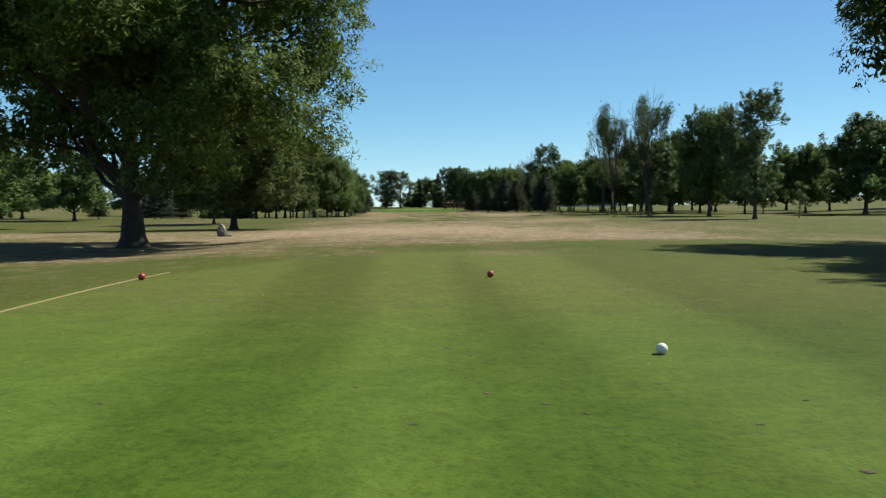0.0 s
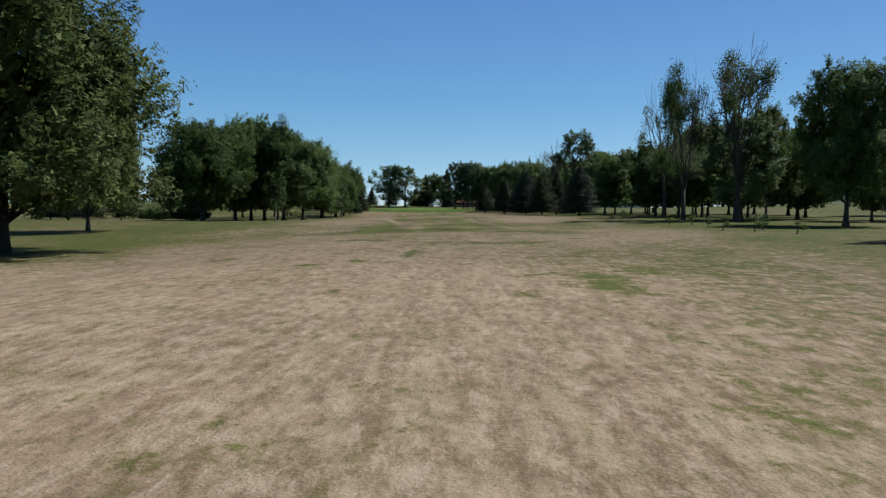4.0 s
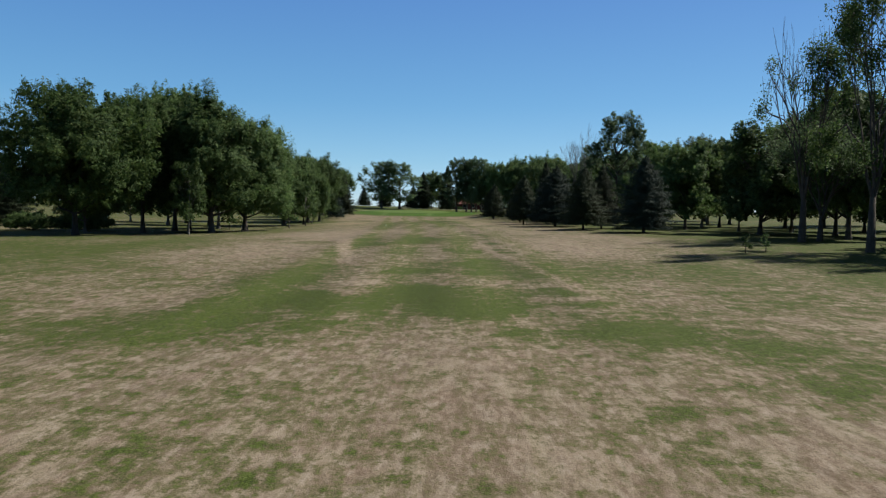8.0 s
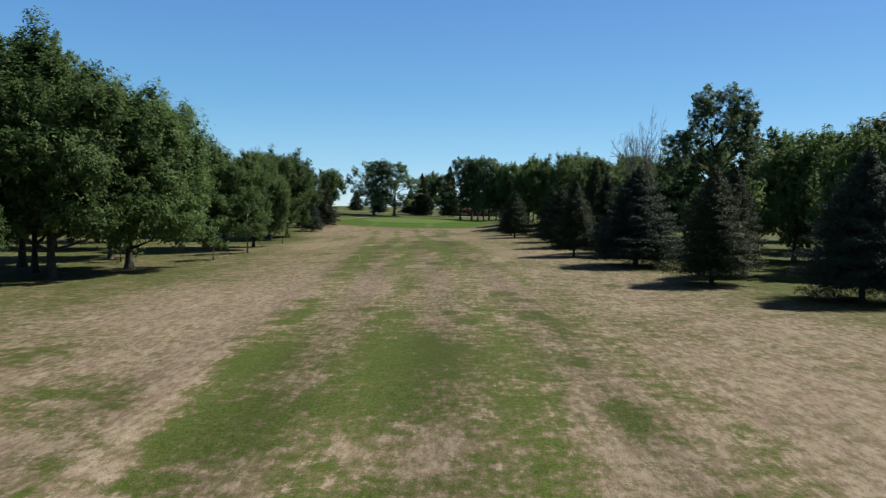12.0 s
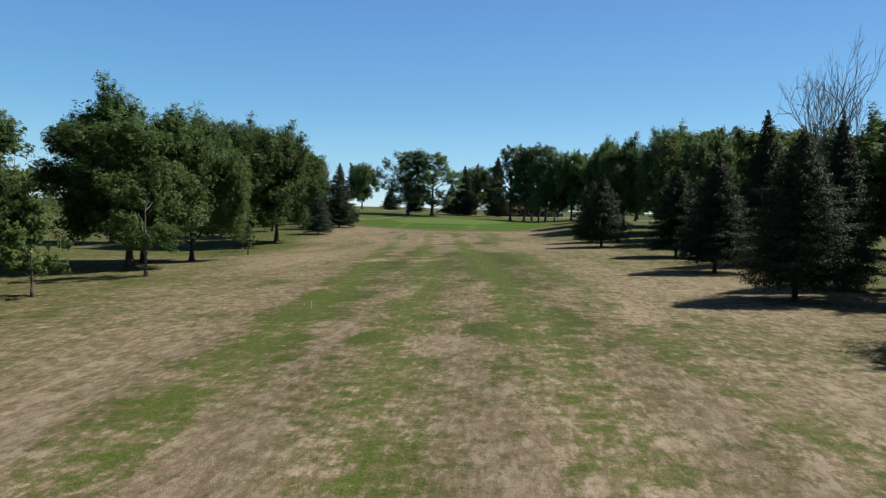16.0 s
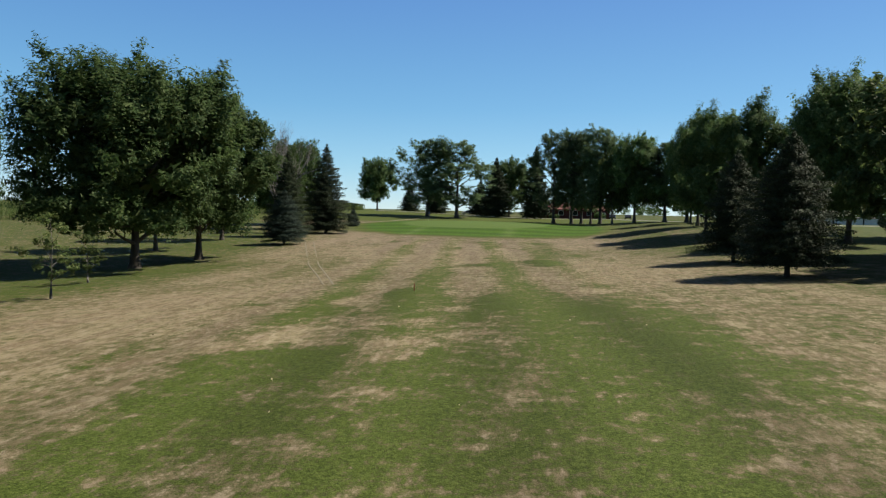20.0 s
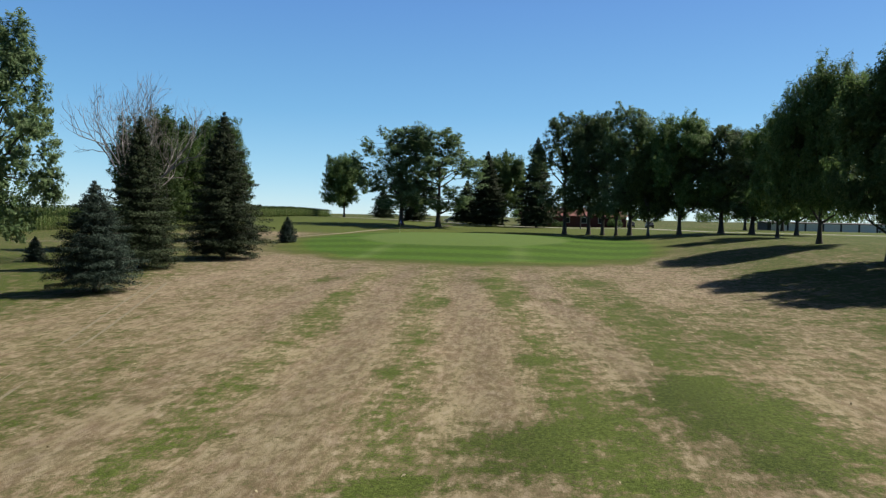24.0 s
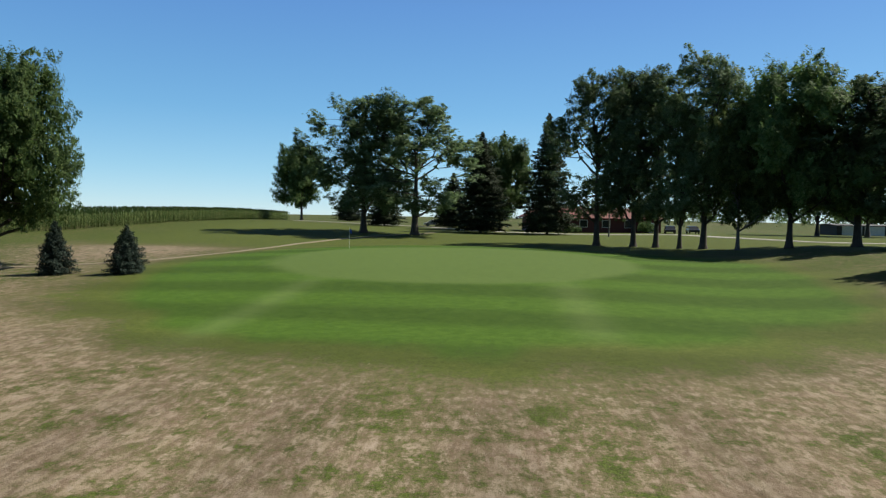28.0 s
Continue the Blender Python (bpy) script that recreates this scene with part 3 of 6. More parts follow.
    short = np.maximum(np.maximum((0.91 - 0.18 * sm(5, 15, y)) * tee, apron), np.maximum(0.75 * mown, 0.22 * (1 - sm(28, 40, y + 5 * (n1 - 0.5))) * sm(-12, -6, x) * (1 - sm(16, 30, x))))
    band = 1 + 0 * x
    for a, b, sign in ((-1.85, -0.103, -1), (-0.49, -0.072, 1), (0.0, 0.016, -1), (2.1, -0.072, 1), (3.5, 0.0, -1)):
        band = band + sign * sm(-0.3, 0.3, x - a - b * y)
    lanes = np.exp(-((x + 24.2 - 0.03 * (y - 330)) / 0.9) ** 2) * sm(321, 326, y) + np.exp(-((x + 8.0) / 1.1) ** 2) * sm(325, 330, y)
    lanes = lanes * (1 - sm(341, 346, y))
    # the rise between 36 and 74 m paints in the sheen of grazing, backlit grass
    tone = 0.5 + 0.5 * stripes * fair + 0.30 * tee * (2 * band - 1) - 0.45 * tee * sm(0.5, 3.5, x) * (1 - sm(6, 16, y)) + 0.70 * sm(36, 48, y) * (1 - sm(58, 74, y)) * (1 - 0.6 * side) * (1 - sm(5, 14, x))
    tone = tone + 0.5 * apron * (1 - putt) * np.clip(2 * np.cos(2 * np.pi * (y - 336 + 0.05 * (x + 15)) / 8.0), -1, 1)
    return np.clip(g, 0, 1), np.clip(short, 0, 1), np.clip(tone + 0.10 * pale, -0.3, 1.3), np.clip(putt + 0.34 * tee * band + 0.8 * lanes, 0, 1)


def mow_co(n, l, co):
    """Coordinates drawn out along the mower's way."""
    m = n.new("ShaderNodeMapping")
    m.inputs["Scale"].default_value = (1.1, 0.30, 1.0)
    m.inputs["Rotation"].default_value = (0, 0, radians(9))
    l.new(co, m.inputs[0])
    return m.outputs[0]


def ground_material():
    m, n, l, p = material("turf")
    at = n.new("ShaderNodeAttribute")
    at.attribute_name = "turf"
    sep = n.new("ShaderNodeSeparateColor")
    l.new(at.outputs["Color"], sep.inputs[0])
    lush, short, tone = sep.outputs
    co = n.new("ShaderNodeTexCoord").outputs["Object"]
    mp = n.new("ShaderNodeMapping")
    mp.inputs["Scale"].default_value = (0.9, 1.0, 1.0)
    l.new(co, mp.inputs[0])
    lay = n.new("ShaderNodeMapping")
    lay.inputs["Scale"].default_value = (1.15, 0.42, 1.0)
    lay.inputs["Rotation"].default_value = (0, 0, radians(7))
    l.new(co, lay.inputs[0])
    fine = noise_node(n, l, 10.0, 3, 0.6, co)
    mid = noise_node(n, l, 1.9, 5, 0.65, mp.outputs[0])
    big = noise_node(n, l, 0.22, 4, 0.6, co)
    blade = noise_node(n, l, 30.0, 3, 0.6, co)
    mow = n.new("ShaderNodeMapping")
    mow.inputs["Scale"].default_value = (3.2, 0.16, 1.0)
    l.new(co, mow.inputs[0])
    streak = noise_node(n, l, 1.0, 4, 0.6, mow.outputs[0])
    clump = noise_node(n, l, 0.75, 5, 0.65, mp.outputs[0])
    tussock = noise_node(n, l, 4.2, 5, 0.74, lay.outputs[0])
    # where green gives way to straw, broken by tufts
    wild = math_node(n, l, "MULTIPLY", math_node(n, l, "SUBTRACT", mid.outputs[0], 0.5), 1.3)
    for tex, amount in ((clump, 0.8), (fine, 1.0), (streak, 0.45), (tussock, 1.15)):
        wild = math_node(n, l, "ADD", wild, math_node(n, l, "MULTIPLY", math_node(n, l, "SUBTRACT", tex.outputs[0], 0.5), amount))
    calm = math_node(n, l, "MINIMUM", math_node(n, l, "MULTIPLY", short, 3.0), 1.0)
    calm = math_node(n, l, "SUBTRACT", 1.0, math_node(n, l, "MULTIPLY", calm, 0.6))
    f = math_node(n, l, "ADD", lush, math_node(n, l, "MULTIPLY", wild, calm))
    tuft = math_node(n, l, "ADD", math_node(n, l, "MULTIPLY", fine.outputs[0], 0.5), math_node(n, l, "MULTIPLY", blade.outputs[0], 0.5))
    straw = ramp(n, l, tuft, [(0.38, (0.225, 0.163, 0.105)), (0.50, (0.382, 0.284, 0.207)), (0.62, (0.60, 0.480, 0.370))]).outputs[0]
    mottle = noise_node(n, l, 3.6, 6, 0.7, lay.outputs[0])
    straw = mixc(n, l, ramp(n, l, mottle.outputs[0], [(0.36, (0.50, 0.50, 0.50)), (0.50, (0, 0, 0))]).outputs[0], straw, (0.155, 0.12, 0.08))
    straw = mixc(n, l, ramp(n, l, mottle.outputs[0], [(0.52, (0, 0, 0)), (0.68, (0.6, 0.6, 0.6))]).outputs[0], straw, (0.64, 0.535, 0.405))
    straw = mixc(n, l, math_node(n, l, "MULTIPLY", big.outputs[0], 0.42), straw, (0.35, 0.25, 0.165))
    straw = mixc(n, l, ramp(n, l, streak.outputs[0], [(0.48, (0, 0, 0)), (0.64, (0.5, 0.5, 0.5))]).outputs[0], straw, (0.58, 0.485, 0.335))
    # swaths of pinkish, bleached and grey-olive thatch
    swath = noise_node(n, l, 0.42, 5, 0.62, mp.outputs[0])
    drift = noise_node(n, l, 1.1, 4, 0.6, mow_co(n, l, co))
    straw = mixc(n, l, ramp(n, l, swath.outputs[0], [(0.36, (0.42, 0.42, 0.42)), (0.50, (0, 0, 0))]).outputs[0], straw, (0.40, 0.275, 0.205))
    straw = mixc(n, l, ramp(n, l, swath.outputs[0], [(0.52, (0, 0, 0)), (0.66, (0.36, 0.36, 0.36))]).outputs[0], straw, (0.300, 0.25, 0.15))
    straw = mixc(n, l, ramp(n, l, drift.outputs[0], [(0.50, (0, 0, 0)), (0.66, (0.6, 0.6, 0.6))]).outputs[0], straw, (0.60, 0.50, 0.36))
    fleck = noise_node(n, l, 3.3, 6, 0.76, lay.outputs[0])
    straw = mixc(n, l, ramp(n, l, fleck.outputs[0], [(0.52, (0, 0, 0)), (0.62, (0.62, 0.62, 0.62))]).outputs[0], straw, (0.66, 0.545, 0.435))
    straw = mixc(n, l, ramp(n, l, fleck.outputs[0], [(0.37, (0.55, 0.55, 0.55)), (0.47, (0, 0, 0))]).outputs[0], straw, (0.215, 0.155, 0.10))
    # straw yellowed where the tone, raised by the painted sheen, is highest
    straw = mixc(n, l, ramp(n, l, tone, [(1.02, (0, 0, 0)), (1.22, (0.45, 0.45, 0.45))]).outputs[0], straw, (0.52, 0.43, 0.28))
    along = n.new("ShaderNodeSeparateXYZ")
    l.new(co, along.inputs[0])
    later = math_node(n, l, "DIVIDE", along.outputs[1], 400.0)
    straw = mixc(n, l, 1.0, straw, ramp(n, l, later, [(0.46, (1, 1, 1)), (0.58, (0.985, 1.0, 0.86)), (0.70, (0.985, 1.0, 0.88)), (0.77, (1, 0.985, 0.96))]).outputs[0], "MULTIPLY")
    # matted brown-green tussocks and bleached blades between them
    straw = mixc(n, l, ramp(n, l, tussock.outputs[0], [(0.52, (0, 0, 0)), (0.63, (0.34, 0.34, 0.34))]).outputs[0], straw, (0.150, 0.122, 0.060))
    straw = mixc(n, l, ramp(n, l, tussock.outputs[0], [(0.38, (0.32, 0.32, 0.32)), (0.48, (0, 0, 0))]).outputs[0], straw, (0.66, 0.53, 0.42))
    green = ramp(n, l, tuft, [(0.38, (0.031, 0.050, 0.007)), (0.50, (0.094, 0.140, 0.020)), (0.62, (0.218, 0.258, 0.065))]).outputs[0]
    green = mixc(n, l, math_node(n, l, "MULTIPLY", big.outputs[0], 0.45), green, (0.12, 0.14, 0.033))
    lawn = ramp(n, l, mid.outputs[0], [(0.3, (0.078, 0.168, 0.013)), (0.7, (0.138, 0.250, 0.028))]).outputs[0]
    worn_lawn = ramp(n, l, mid.outputs[0], [(0.3, (0.132, 0.168, 0.028)), (0.7, (0.215, 0.248, 0.058))]).outputs[0]
    lawn = mixc(n, l, ramp(n, l, short, [(0.76, (0, 0, 0)), (0.92, (1, 1, 1))]).outputs[0], worn_lawn, lawn)
    lawn = mixc(n, l, ramp(n, l, tuft, [(0.36, (0.55, 0.55, 0.55)), (0.54, (0, 0, 0))]).outputs[0], lawn, (0.042, 0.082, 0.010))
    lawn = mixc(n, l, math_node(n, l, "MULTIPLY", at.outputs["Alpha"], 0.45), lawn, (0.27, 0.36, 0.12))
    edge = ramp(n, l, f, [(0.27, (0, 0, 0)), (0.44, (0.38, 0.38, 0.38)), (0.63, (1, 1, 1))]).outputs[0]
    thatch = mixc(n, l, ramp(n, l, f, [(0.12, (0, 0, 0)), (0.36, (0.72, 0.72, 0.72))]).outputs[0], straw, (0.225, 0.192, 0.095))
    olive = ramp(n, l, tuft, [(0.38, (0.082, 0.080, 0.030)), (0.50, (0.175, 0.163, 0.070)), (0.62, (0.31, 0.275, 0.140))]).outputs[0]
    thatch = mixc(n, l, ramp(n, l, f, [(0.28, (0, 0, 0)), (0.44, (0.75, 0.75, 0.75))]).outputs[0], thatch, olive)
    c = mixc(n, l, ramp(n, l, f, [(0.40, (0, 0, 0)), (0.62, (1, 1, 1))]).outputs[0], thatch, green)
    c = mixc(n, l, math_node(n, l, "MULTIPLY", short, edge), c, lawn)
    vm = n.new("ShaderNodeVectorMath")
    vm.operation = "SCALE"
    l.new(c, vm.inputs[0])
    l.new(math_node(n, l, "ADD", math_node(n, l, "MULTIPLY", tone, 0.14), 0.34), vm.inputs["Scale"])
    l.new(vm.outputs[0], p.inputs["Base Color"])
    p.inputs["Roughness"].default_value = 0.95
    p.inputs["Specular IOR Level"].default_value = 0.12
    h = math_node(n, l, "ADD", math_node(n, l, "MULTIPLY", fine.outputs[0], 0.45), math_node(n, l, "MULTIPLY", blade.outputs[0], 0.6))
    bp = n.new("ShaderNodeBump")
    bp.inputs["Distance"].default_value = 0.035
    l.new(math_node(n, l, "SUBTRACT", 0.9, math_node(n, l, "MULTIPLY", short, 0.55)), bp.inputs["Strength"])
    l.new(h, bp.inputs["Height"])
    l.new(bp.outputs[0], p.inputs["Normal"])
    return m


def graded(lo, hi, step, far, growth=1.22):
    """Even steps from lo to hi, then ever longer ones out to far on both sides."""
    mid = list(np.arange(lo, hi + step / 2, step))
    up, down, s = [], [], step
    while mid[-1] + sum(up[-1:]) < far and (up[-1] if up else mid[-1]) < far:
        s *= growth
        up.append((up[-1] if up else mid[-1]) + s)
    s = step
    while (down[-1] if down else mid[0]) > -far:
        s *= growth
        down.append((down[-1] if down else mid[0]) - s)
    return np.array(down[::-1] + mid + up)


def build_ground():
    gx, gy = graded(-26, 22, 0.42, 4500), graded(0.0, 400, 0.5, 4500)
    X, Y = np.meshgrid(gx, gy, indexing="ij")
    Z = ground_z(X, Y) + 0.10 * (fbm(X, Y, 9, 14, 71) - 0.5) * sm(24, 32, Y)
    nx, ny = X.shape
    me = bpy.data.meshes.new("ground")
    me.vertices.add(nx * ny)
    me.vertices.foreach_set("co", np.stack([X, Y, Z], -1).astype(np.float32).ravel())
    i = (np.arange(nx - 1)[:, None] * ny + np.arange(ny - 1)[None, :]).ravel()
    quad = np.stack([i, i + ny, i + ny + 1, i + 1], 1).astype(np.int32)
    me.loops.add(quad.size)
    me.loops.foreach_set("vertex_index", quad.ravel())
    me.polygons.add(len(quad))
    me.polygons.foreach_set("loop_start", np.arange(0, quad.size, 4, dtype=np.int32))
    me.polygons.foreach_set("loop_total", np.full(len(quad), 4, dtype=np.int32))
    me.polygons.foreach_set("use_smooth", np.ones(len(quad), dtype=bool))
    g, short, tone, putt = turf(X, Y)
    col = np.stack([g, short, tone, putt], -1).astype(np.float32)
    a = me.color_attributes.new("turf", "FLOAT_COLOR", "POINT")
    a.data.foreach_set("color", col.ravel())
    me.update(calc_edges=True)
    me.materials.append(ground_material())
    return tagged(new("ground", me), "sun-dried golf fairway turf with green patches, tee and green", "ground", "", "structure")


# ---- turf patches ----
patch(3.5, 57.6, 0.26, 0.33, 0.3)
patch(-1.3, 57.3, 0.25, 0.30, 0.3)
patch(1.6, 56.6, 0.22, 0.29, 0.25)
patch(3.4, 56.7, 0.26, 0.50, 0.30)
patch(-1.2, 57.4, 0.30, 0.30, 0.50)
patch(5.9, 58.6, 0.47, 1.81, 0.30)
patch(5.1, 59.0, 0.62, 0.97, 0.25)
patch(-3.7, 60.1, 0.42, 0.30, 0.35)
patch(5.8, 61.5, 0.66, 0.83, 0.30)
patch(3.7, 61.7, 0.25, 0.30, 0.70)
patch(4.3, 61.8, 0.25, 0.30, 0.50)
patch(5.1, 61.9, 0.25, 0.30, 0.40)
patch(4.7, 62.6, 0.25, 0.30, 0.40)
patch(8.0, 63.5, 1.18, 1.78, 0.30)
patch(-3.7, 65.7, 0.29, 0.34, 0.50)
patch(-3.5, 65.8, 0.26, 0.35, 0.80)
patch(5.6, 66.3, 0.25, 0.30, 0.40)
patch(2.1, 66.5, 0.25, 0.30, 0.50)
patch(-0.8, 67.5, 0.25, 0.30, 0.80)
patch(-1.0, 67.5, 0.26, 0.32, 0.40)
patch(-2.2, 67.7, 0.26, 0.33, 0.50)
patch(-2.1, 67.9, 0.25, 0.31, 0.80)
patch(-7.7, 68.9, 0.42, 0.82, 0.50)
patch(-0.4, 70.6, 0.28, 0.78, 0.50)
patch(-0.3, 72.4, 0.44, 1.39, 0.60)
patch(-0.3, 74.6, 0.43, 1.29, 0.50)
patch(-4.7, 76.2, 0.95, 0.93, 0.30)
patch(-0.1, 81.0, 0.25, 0.30, 0.45)
patch(5.8, 81.1, 0.25, 0.41, 0.60)
patch(1.9, 81.2, 0.37, 0.42, 0.50)
patch(0.5, 81.6, 0.29, 0.41, 0.30)
patch(-1.0, 81.7, 0.25, 0.30, 0.40)
patch(3.2, 82.0, 0.82, 0.61, 0.30)
patch(1.6, 82.7, 0.29, 0.52, 0.45)
patch(4.3, 82.8, 0.52, 0.97, 0.45)
patch(6.1, 82.8, 0.56, 0.77, 0.75)
patch(5.9, 83.2, 1.28, 1.36, 0.40)
patch(3.0, 83.3, 0.38, 0.81, 0.70)
patch(7.4, 83.5, 0.40, 0.54, 0.35)
patch(2.7, 84.2, 1.10, 1.79, 0.45)
patch(0.9, 85.0, 0.91, 1.27, 0.40)
patch(0.6, 85.3, 0.57, 0.55, 0.75)
patch(-1.0, 86.0, 0.28, 0.43, 0.70)
patch(-1.7, 86.2, 0.25, 0.30, 0.40)
patch(9.8, 87.6, 0.39, 0.43, 0.40)
patch(-5.9, 87.8, 0.51, 0.68, 0.45)
patch(-3.5, 88.0, 0.64, 0.93, 0.50)
patch(-4.8, 88.3, 0.59, 0.85, 0.60)
patch(10.6, 98.2, 3.95, 2.00, 0.30)
patch(6.7, 104.8, 3.74, 2.66, 0.40)
patch(-7.3, 106.5, 6.05, 4.28, 0.55)
patch(-5.9, 107.7, 0.96, 0.77, 0.30)
patch(5.5, 108.1, 1.19, 0.80, 0.35)
patch(2.1, 108.3, 1.30, 1.11, 0.65)
patch(-1.9, 108.4, 0.61, 1.44, -0.50)
patch(-0.3, 109.4, 0.27, 1.96, -0.30)
patch(3.7, 110.2, 0.93, 2.15, 0.60)
patch(1.4, 110.5, 1.30, 2.25, 0.70)
patch(-6.7, 110.6, 1.54, 1.92, 0.50)
patch(-3.5, 110.7, 0.96, 1.52, 0.50)
patch(6.1, 110.9, 1.46, 0.96, 0.50)
patch(0.1, 111.3, 4.53, 4.82, 0.50)
patch(-4.9, 112.3, 1.99, 2.32, 0.60)
patch(-2.4, 113.9, 0.87, 1.65, -0.50)
patch(0.4, 114.0, 1.90, 2.53, 0.70)
patch(2.2, 114.1, 0.73, 0.67, -0.40)
patch(5.6, 114.1, 1.33, 1.40, 0.60)
patch(-2.9, 117.9, 1.06, 1.62, -0.40)
patch(3.2, 118.1, 1.25, 2.49, -0.50)
patch(-6.0, 118.6, 1.28, 1.55, 0.60)
patch(-6.4, 118.9, 3.26, 9.00, 0.40)
patch(5.4, 120.9, 1.21, 1.55, 0.35)
patch(-0.4, 123.0, 1.96, 1.82, 0.40)
patch(3.6, 124.0, 4.83, 9.00, 0.35)
patch(-5.4, 125.4, 1.42, 1.43, 0.19)
patch(0.3, 126.5, 1.47, 3.90, 0.25)
patch(3.4, 128.2, 1.81, 2.57, 0.22)
patch(-7.4, 136.0, 0.58, 0.74, 0.45)
patch(-3.0, 136.0, 0.46, 0.35, 0.50)
patch(-1.0, 136.1, 0.81, 0.65, 0.75)
patch(3.4, 136.2, 0.35, 0.60, 0.50)
patch(7.6, 136.3, 0.25, 0.30, 0.50)
patch(5.3, 136.4, 0.59, 0.77, 0.55)
patch(-5.6, 136.4, 0.30, 0.31, 0.50)
patch(9.2, 137.0, 0.37, 0.33, 0.50)
patch(2.2, 137.0, 0.62, 1.00, 0.45)
patch(-6.5, 137.7, 0.77, 1.85, -0.50)
patch(3.4, 138.0, 0.40, 1.52, 0.50)
patch(4.1, 138.1, 0.53, 1.92, -0.50)
patch(5.0, 138.9, 0.55, 0.83, 0.70)
patch(-1.8, 138.9, 0.42, 0.63, 0.35)
patch(1.3, 139.2, 0.70, 1.30, 0.40)
patch(-8.6, 139.2, 0.85, 0.88, 0.40)
patch(-6.4, 140.0, 0.44, 0.86, 0.60)
patch(-8.3, 141.2, 0.39, 0.43, 0.50)
patch(-2.1, 141.3, 0.63, 0.43, 0.35)
patch(-5.6, 141.9, 0.81, 0.87, 0.45)
patch(-2.3, 143.3, 1.04, 2.66, -0.30)
patch(3.5, 143.5, 0.70, 3.40, -0.40)
patch(-0.4, 144.1, 1.08, 1.76, -0.40)
patch(-5.6, 145.7, 1.54, 3.15, 0.70)
patch(4.7, 147.0, 0.61, 1.60, 0.70)
patch(-11.0, 148.2, 2.77, 3.11, 0.40)
patch(-0.6, 148.3, 1.07, 1.98, 0.40)
patch(2.2, 148.3, 0.53, 0.79, 0.50)
patch(-3.6, 148.6, 0.54, 1.53, 0.40)
patch(-1.9, 148.7, 0.87, 2.59, 0.50)
patch(4.4, 153.8, 0.90, 2.08, 0.50)
patch(-6.3, 154.1, 1.86, 9.00, 0.28)
patch(-7.0, 154.2, 1.17, 3.46, 0.60)
patch(-1.5, 154.4, 2.88, 4.72, 0.65)
patch(-16.6, 154.6, 2.90, 3.69, 0.25)
patch(-1.9, 157.5, 2.22, 9.00, 0.33)
patch(10.2, 158.2, 1.17, 1.52, 0.22)
patch(4.6, 161.0, 0.94, 3.33, 0.22)
patch(3.7, 161.2, 2.61, 9.00, 0.25)
patch(-4.0, 162.1, 0.50, 0.53, 0.40)
patch(-8.3, 162.2, 0.60, 0.69, 0.60)
patch(0.6, 162.3, 0.61, 0.59, 0.55)
patch(-1.1, 163.1, 0.75, 1.22, -0.40)
patch(2.5, 163.3, 0.65, 1.55, -0.45)
patch(-8.2, 164.5, 0.95, 1.15, 0.45)
patch(4.0, 164.5, 0.71, 1.46, 0.35)
patch(-3.1, 164.9, 0.73, 1.18, 0.50)
patch(-0.2, 165.2, 0.31, 0.80, 0.50)
patch(6.0, 165.4, 0.25, 0.40, 0.50)
patch(-8.3, 166.0, 0.78, 0.69, 0.40)
patch(1.7, 166.4, 0.40, 0.55, 0.40)
patch(-4.7, 166.9, 0.96, 1.25, 0.50)
patch(-4.5, 168.5, 1.20, 0.60, -0.30)
patch(3.9, 170.1, 0.82, 1.37, 0.50)
patch(-8.6, 170.4, 0.99, 1.18, 0.60)
patch(-10.7, 172.8, 2.21, 2.33, -0.40)
patch(3.3, 173.2, 0.94, 1.62, 0.60)
patch(-4.9, 176.0, 1.26, 2.33, -0.30)
patch(-3.1, 177.2, 1.32, 1.26, 0.40)
patch(11.0, 178.1, 0.68, 1.03, 0.60)
patch(-3.2, 181.6, 1.53, 3.74, 0.28)
patch(5.3, 185.4, 1.14, 1.24, 0.19)
patch(-9.8, 186.8, 1.33, 2.37, 0.28)
patch(-8.2, 192.2, 0.50, 0.34, 0.35)
patch(-6.5, 192.3, 0.25, 0.30, 0.50)
patch(-1.2, 192.6, 0.35, 0.45, 0.60)
patch(-8.7, 194.1, 0.89, 0.63, 0.50)
patch(2.1, 194.7, 0.31, 0.32, 0.50)
patch(-3.4, 195.0, 1.06, 1.73, -0.40)
patch(-8.9, 195.7, 0.67, 0.98, 0.55)
patch(-6.2, 195.8, 0.56, 0.97, 0.65)
patch(-0.9, 196.6, 0.60, 0.84, 0.50)
patch(1.1, 197.2, 0.50, 0.45, 0.35)
patch(3.9, 197.6, 0.32, 0.46, 0.55)
patch(-7.5, 197.7, 0.90, 1.52, -0.30)
patch(-2.0, 197.9, 0.78, 1.25, 0.55)
patch(0.0, 199.0, 0.42, 2.30, -0.30)
patch(5.7, 199.1, 0.56, 0.55, 0.45)
patch(1.7, 199.5, 0.71, 1.07, 0.50)
patch(-4.0, 200.8, 0.76, 0.85, 0.40)
patch(-14.2, 201.3, 1.26, 1.58, 0.45)
patch(-10.2, 201.4, 2.21, 2.35, 0.60)
patch(1.3, 201.8, 0.96, 1.92, 0.60)
patch(4.3, 202.1, 1.14, 4.88, -0.35)
patch(-10.2, 205.6, 2.23, 6.45, 0.28)
patch(-8.7, 207.8, 0.73, 0.56, 0.42)
patch(-11.2, 207.8, 0.57, 0.94, 0.59)
patch(-10.0, 208.1, 2.32, 3.04, 0.33)
patch(3.0, 208.4, 1.28, 3.38, -0.22)
patch(-3.4, 208.6, 0.35, 0.45, 0.47)
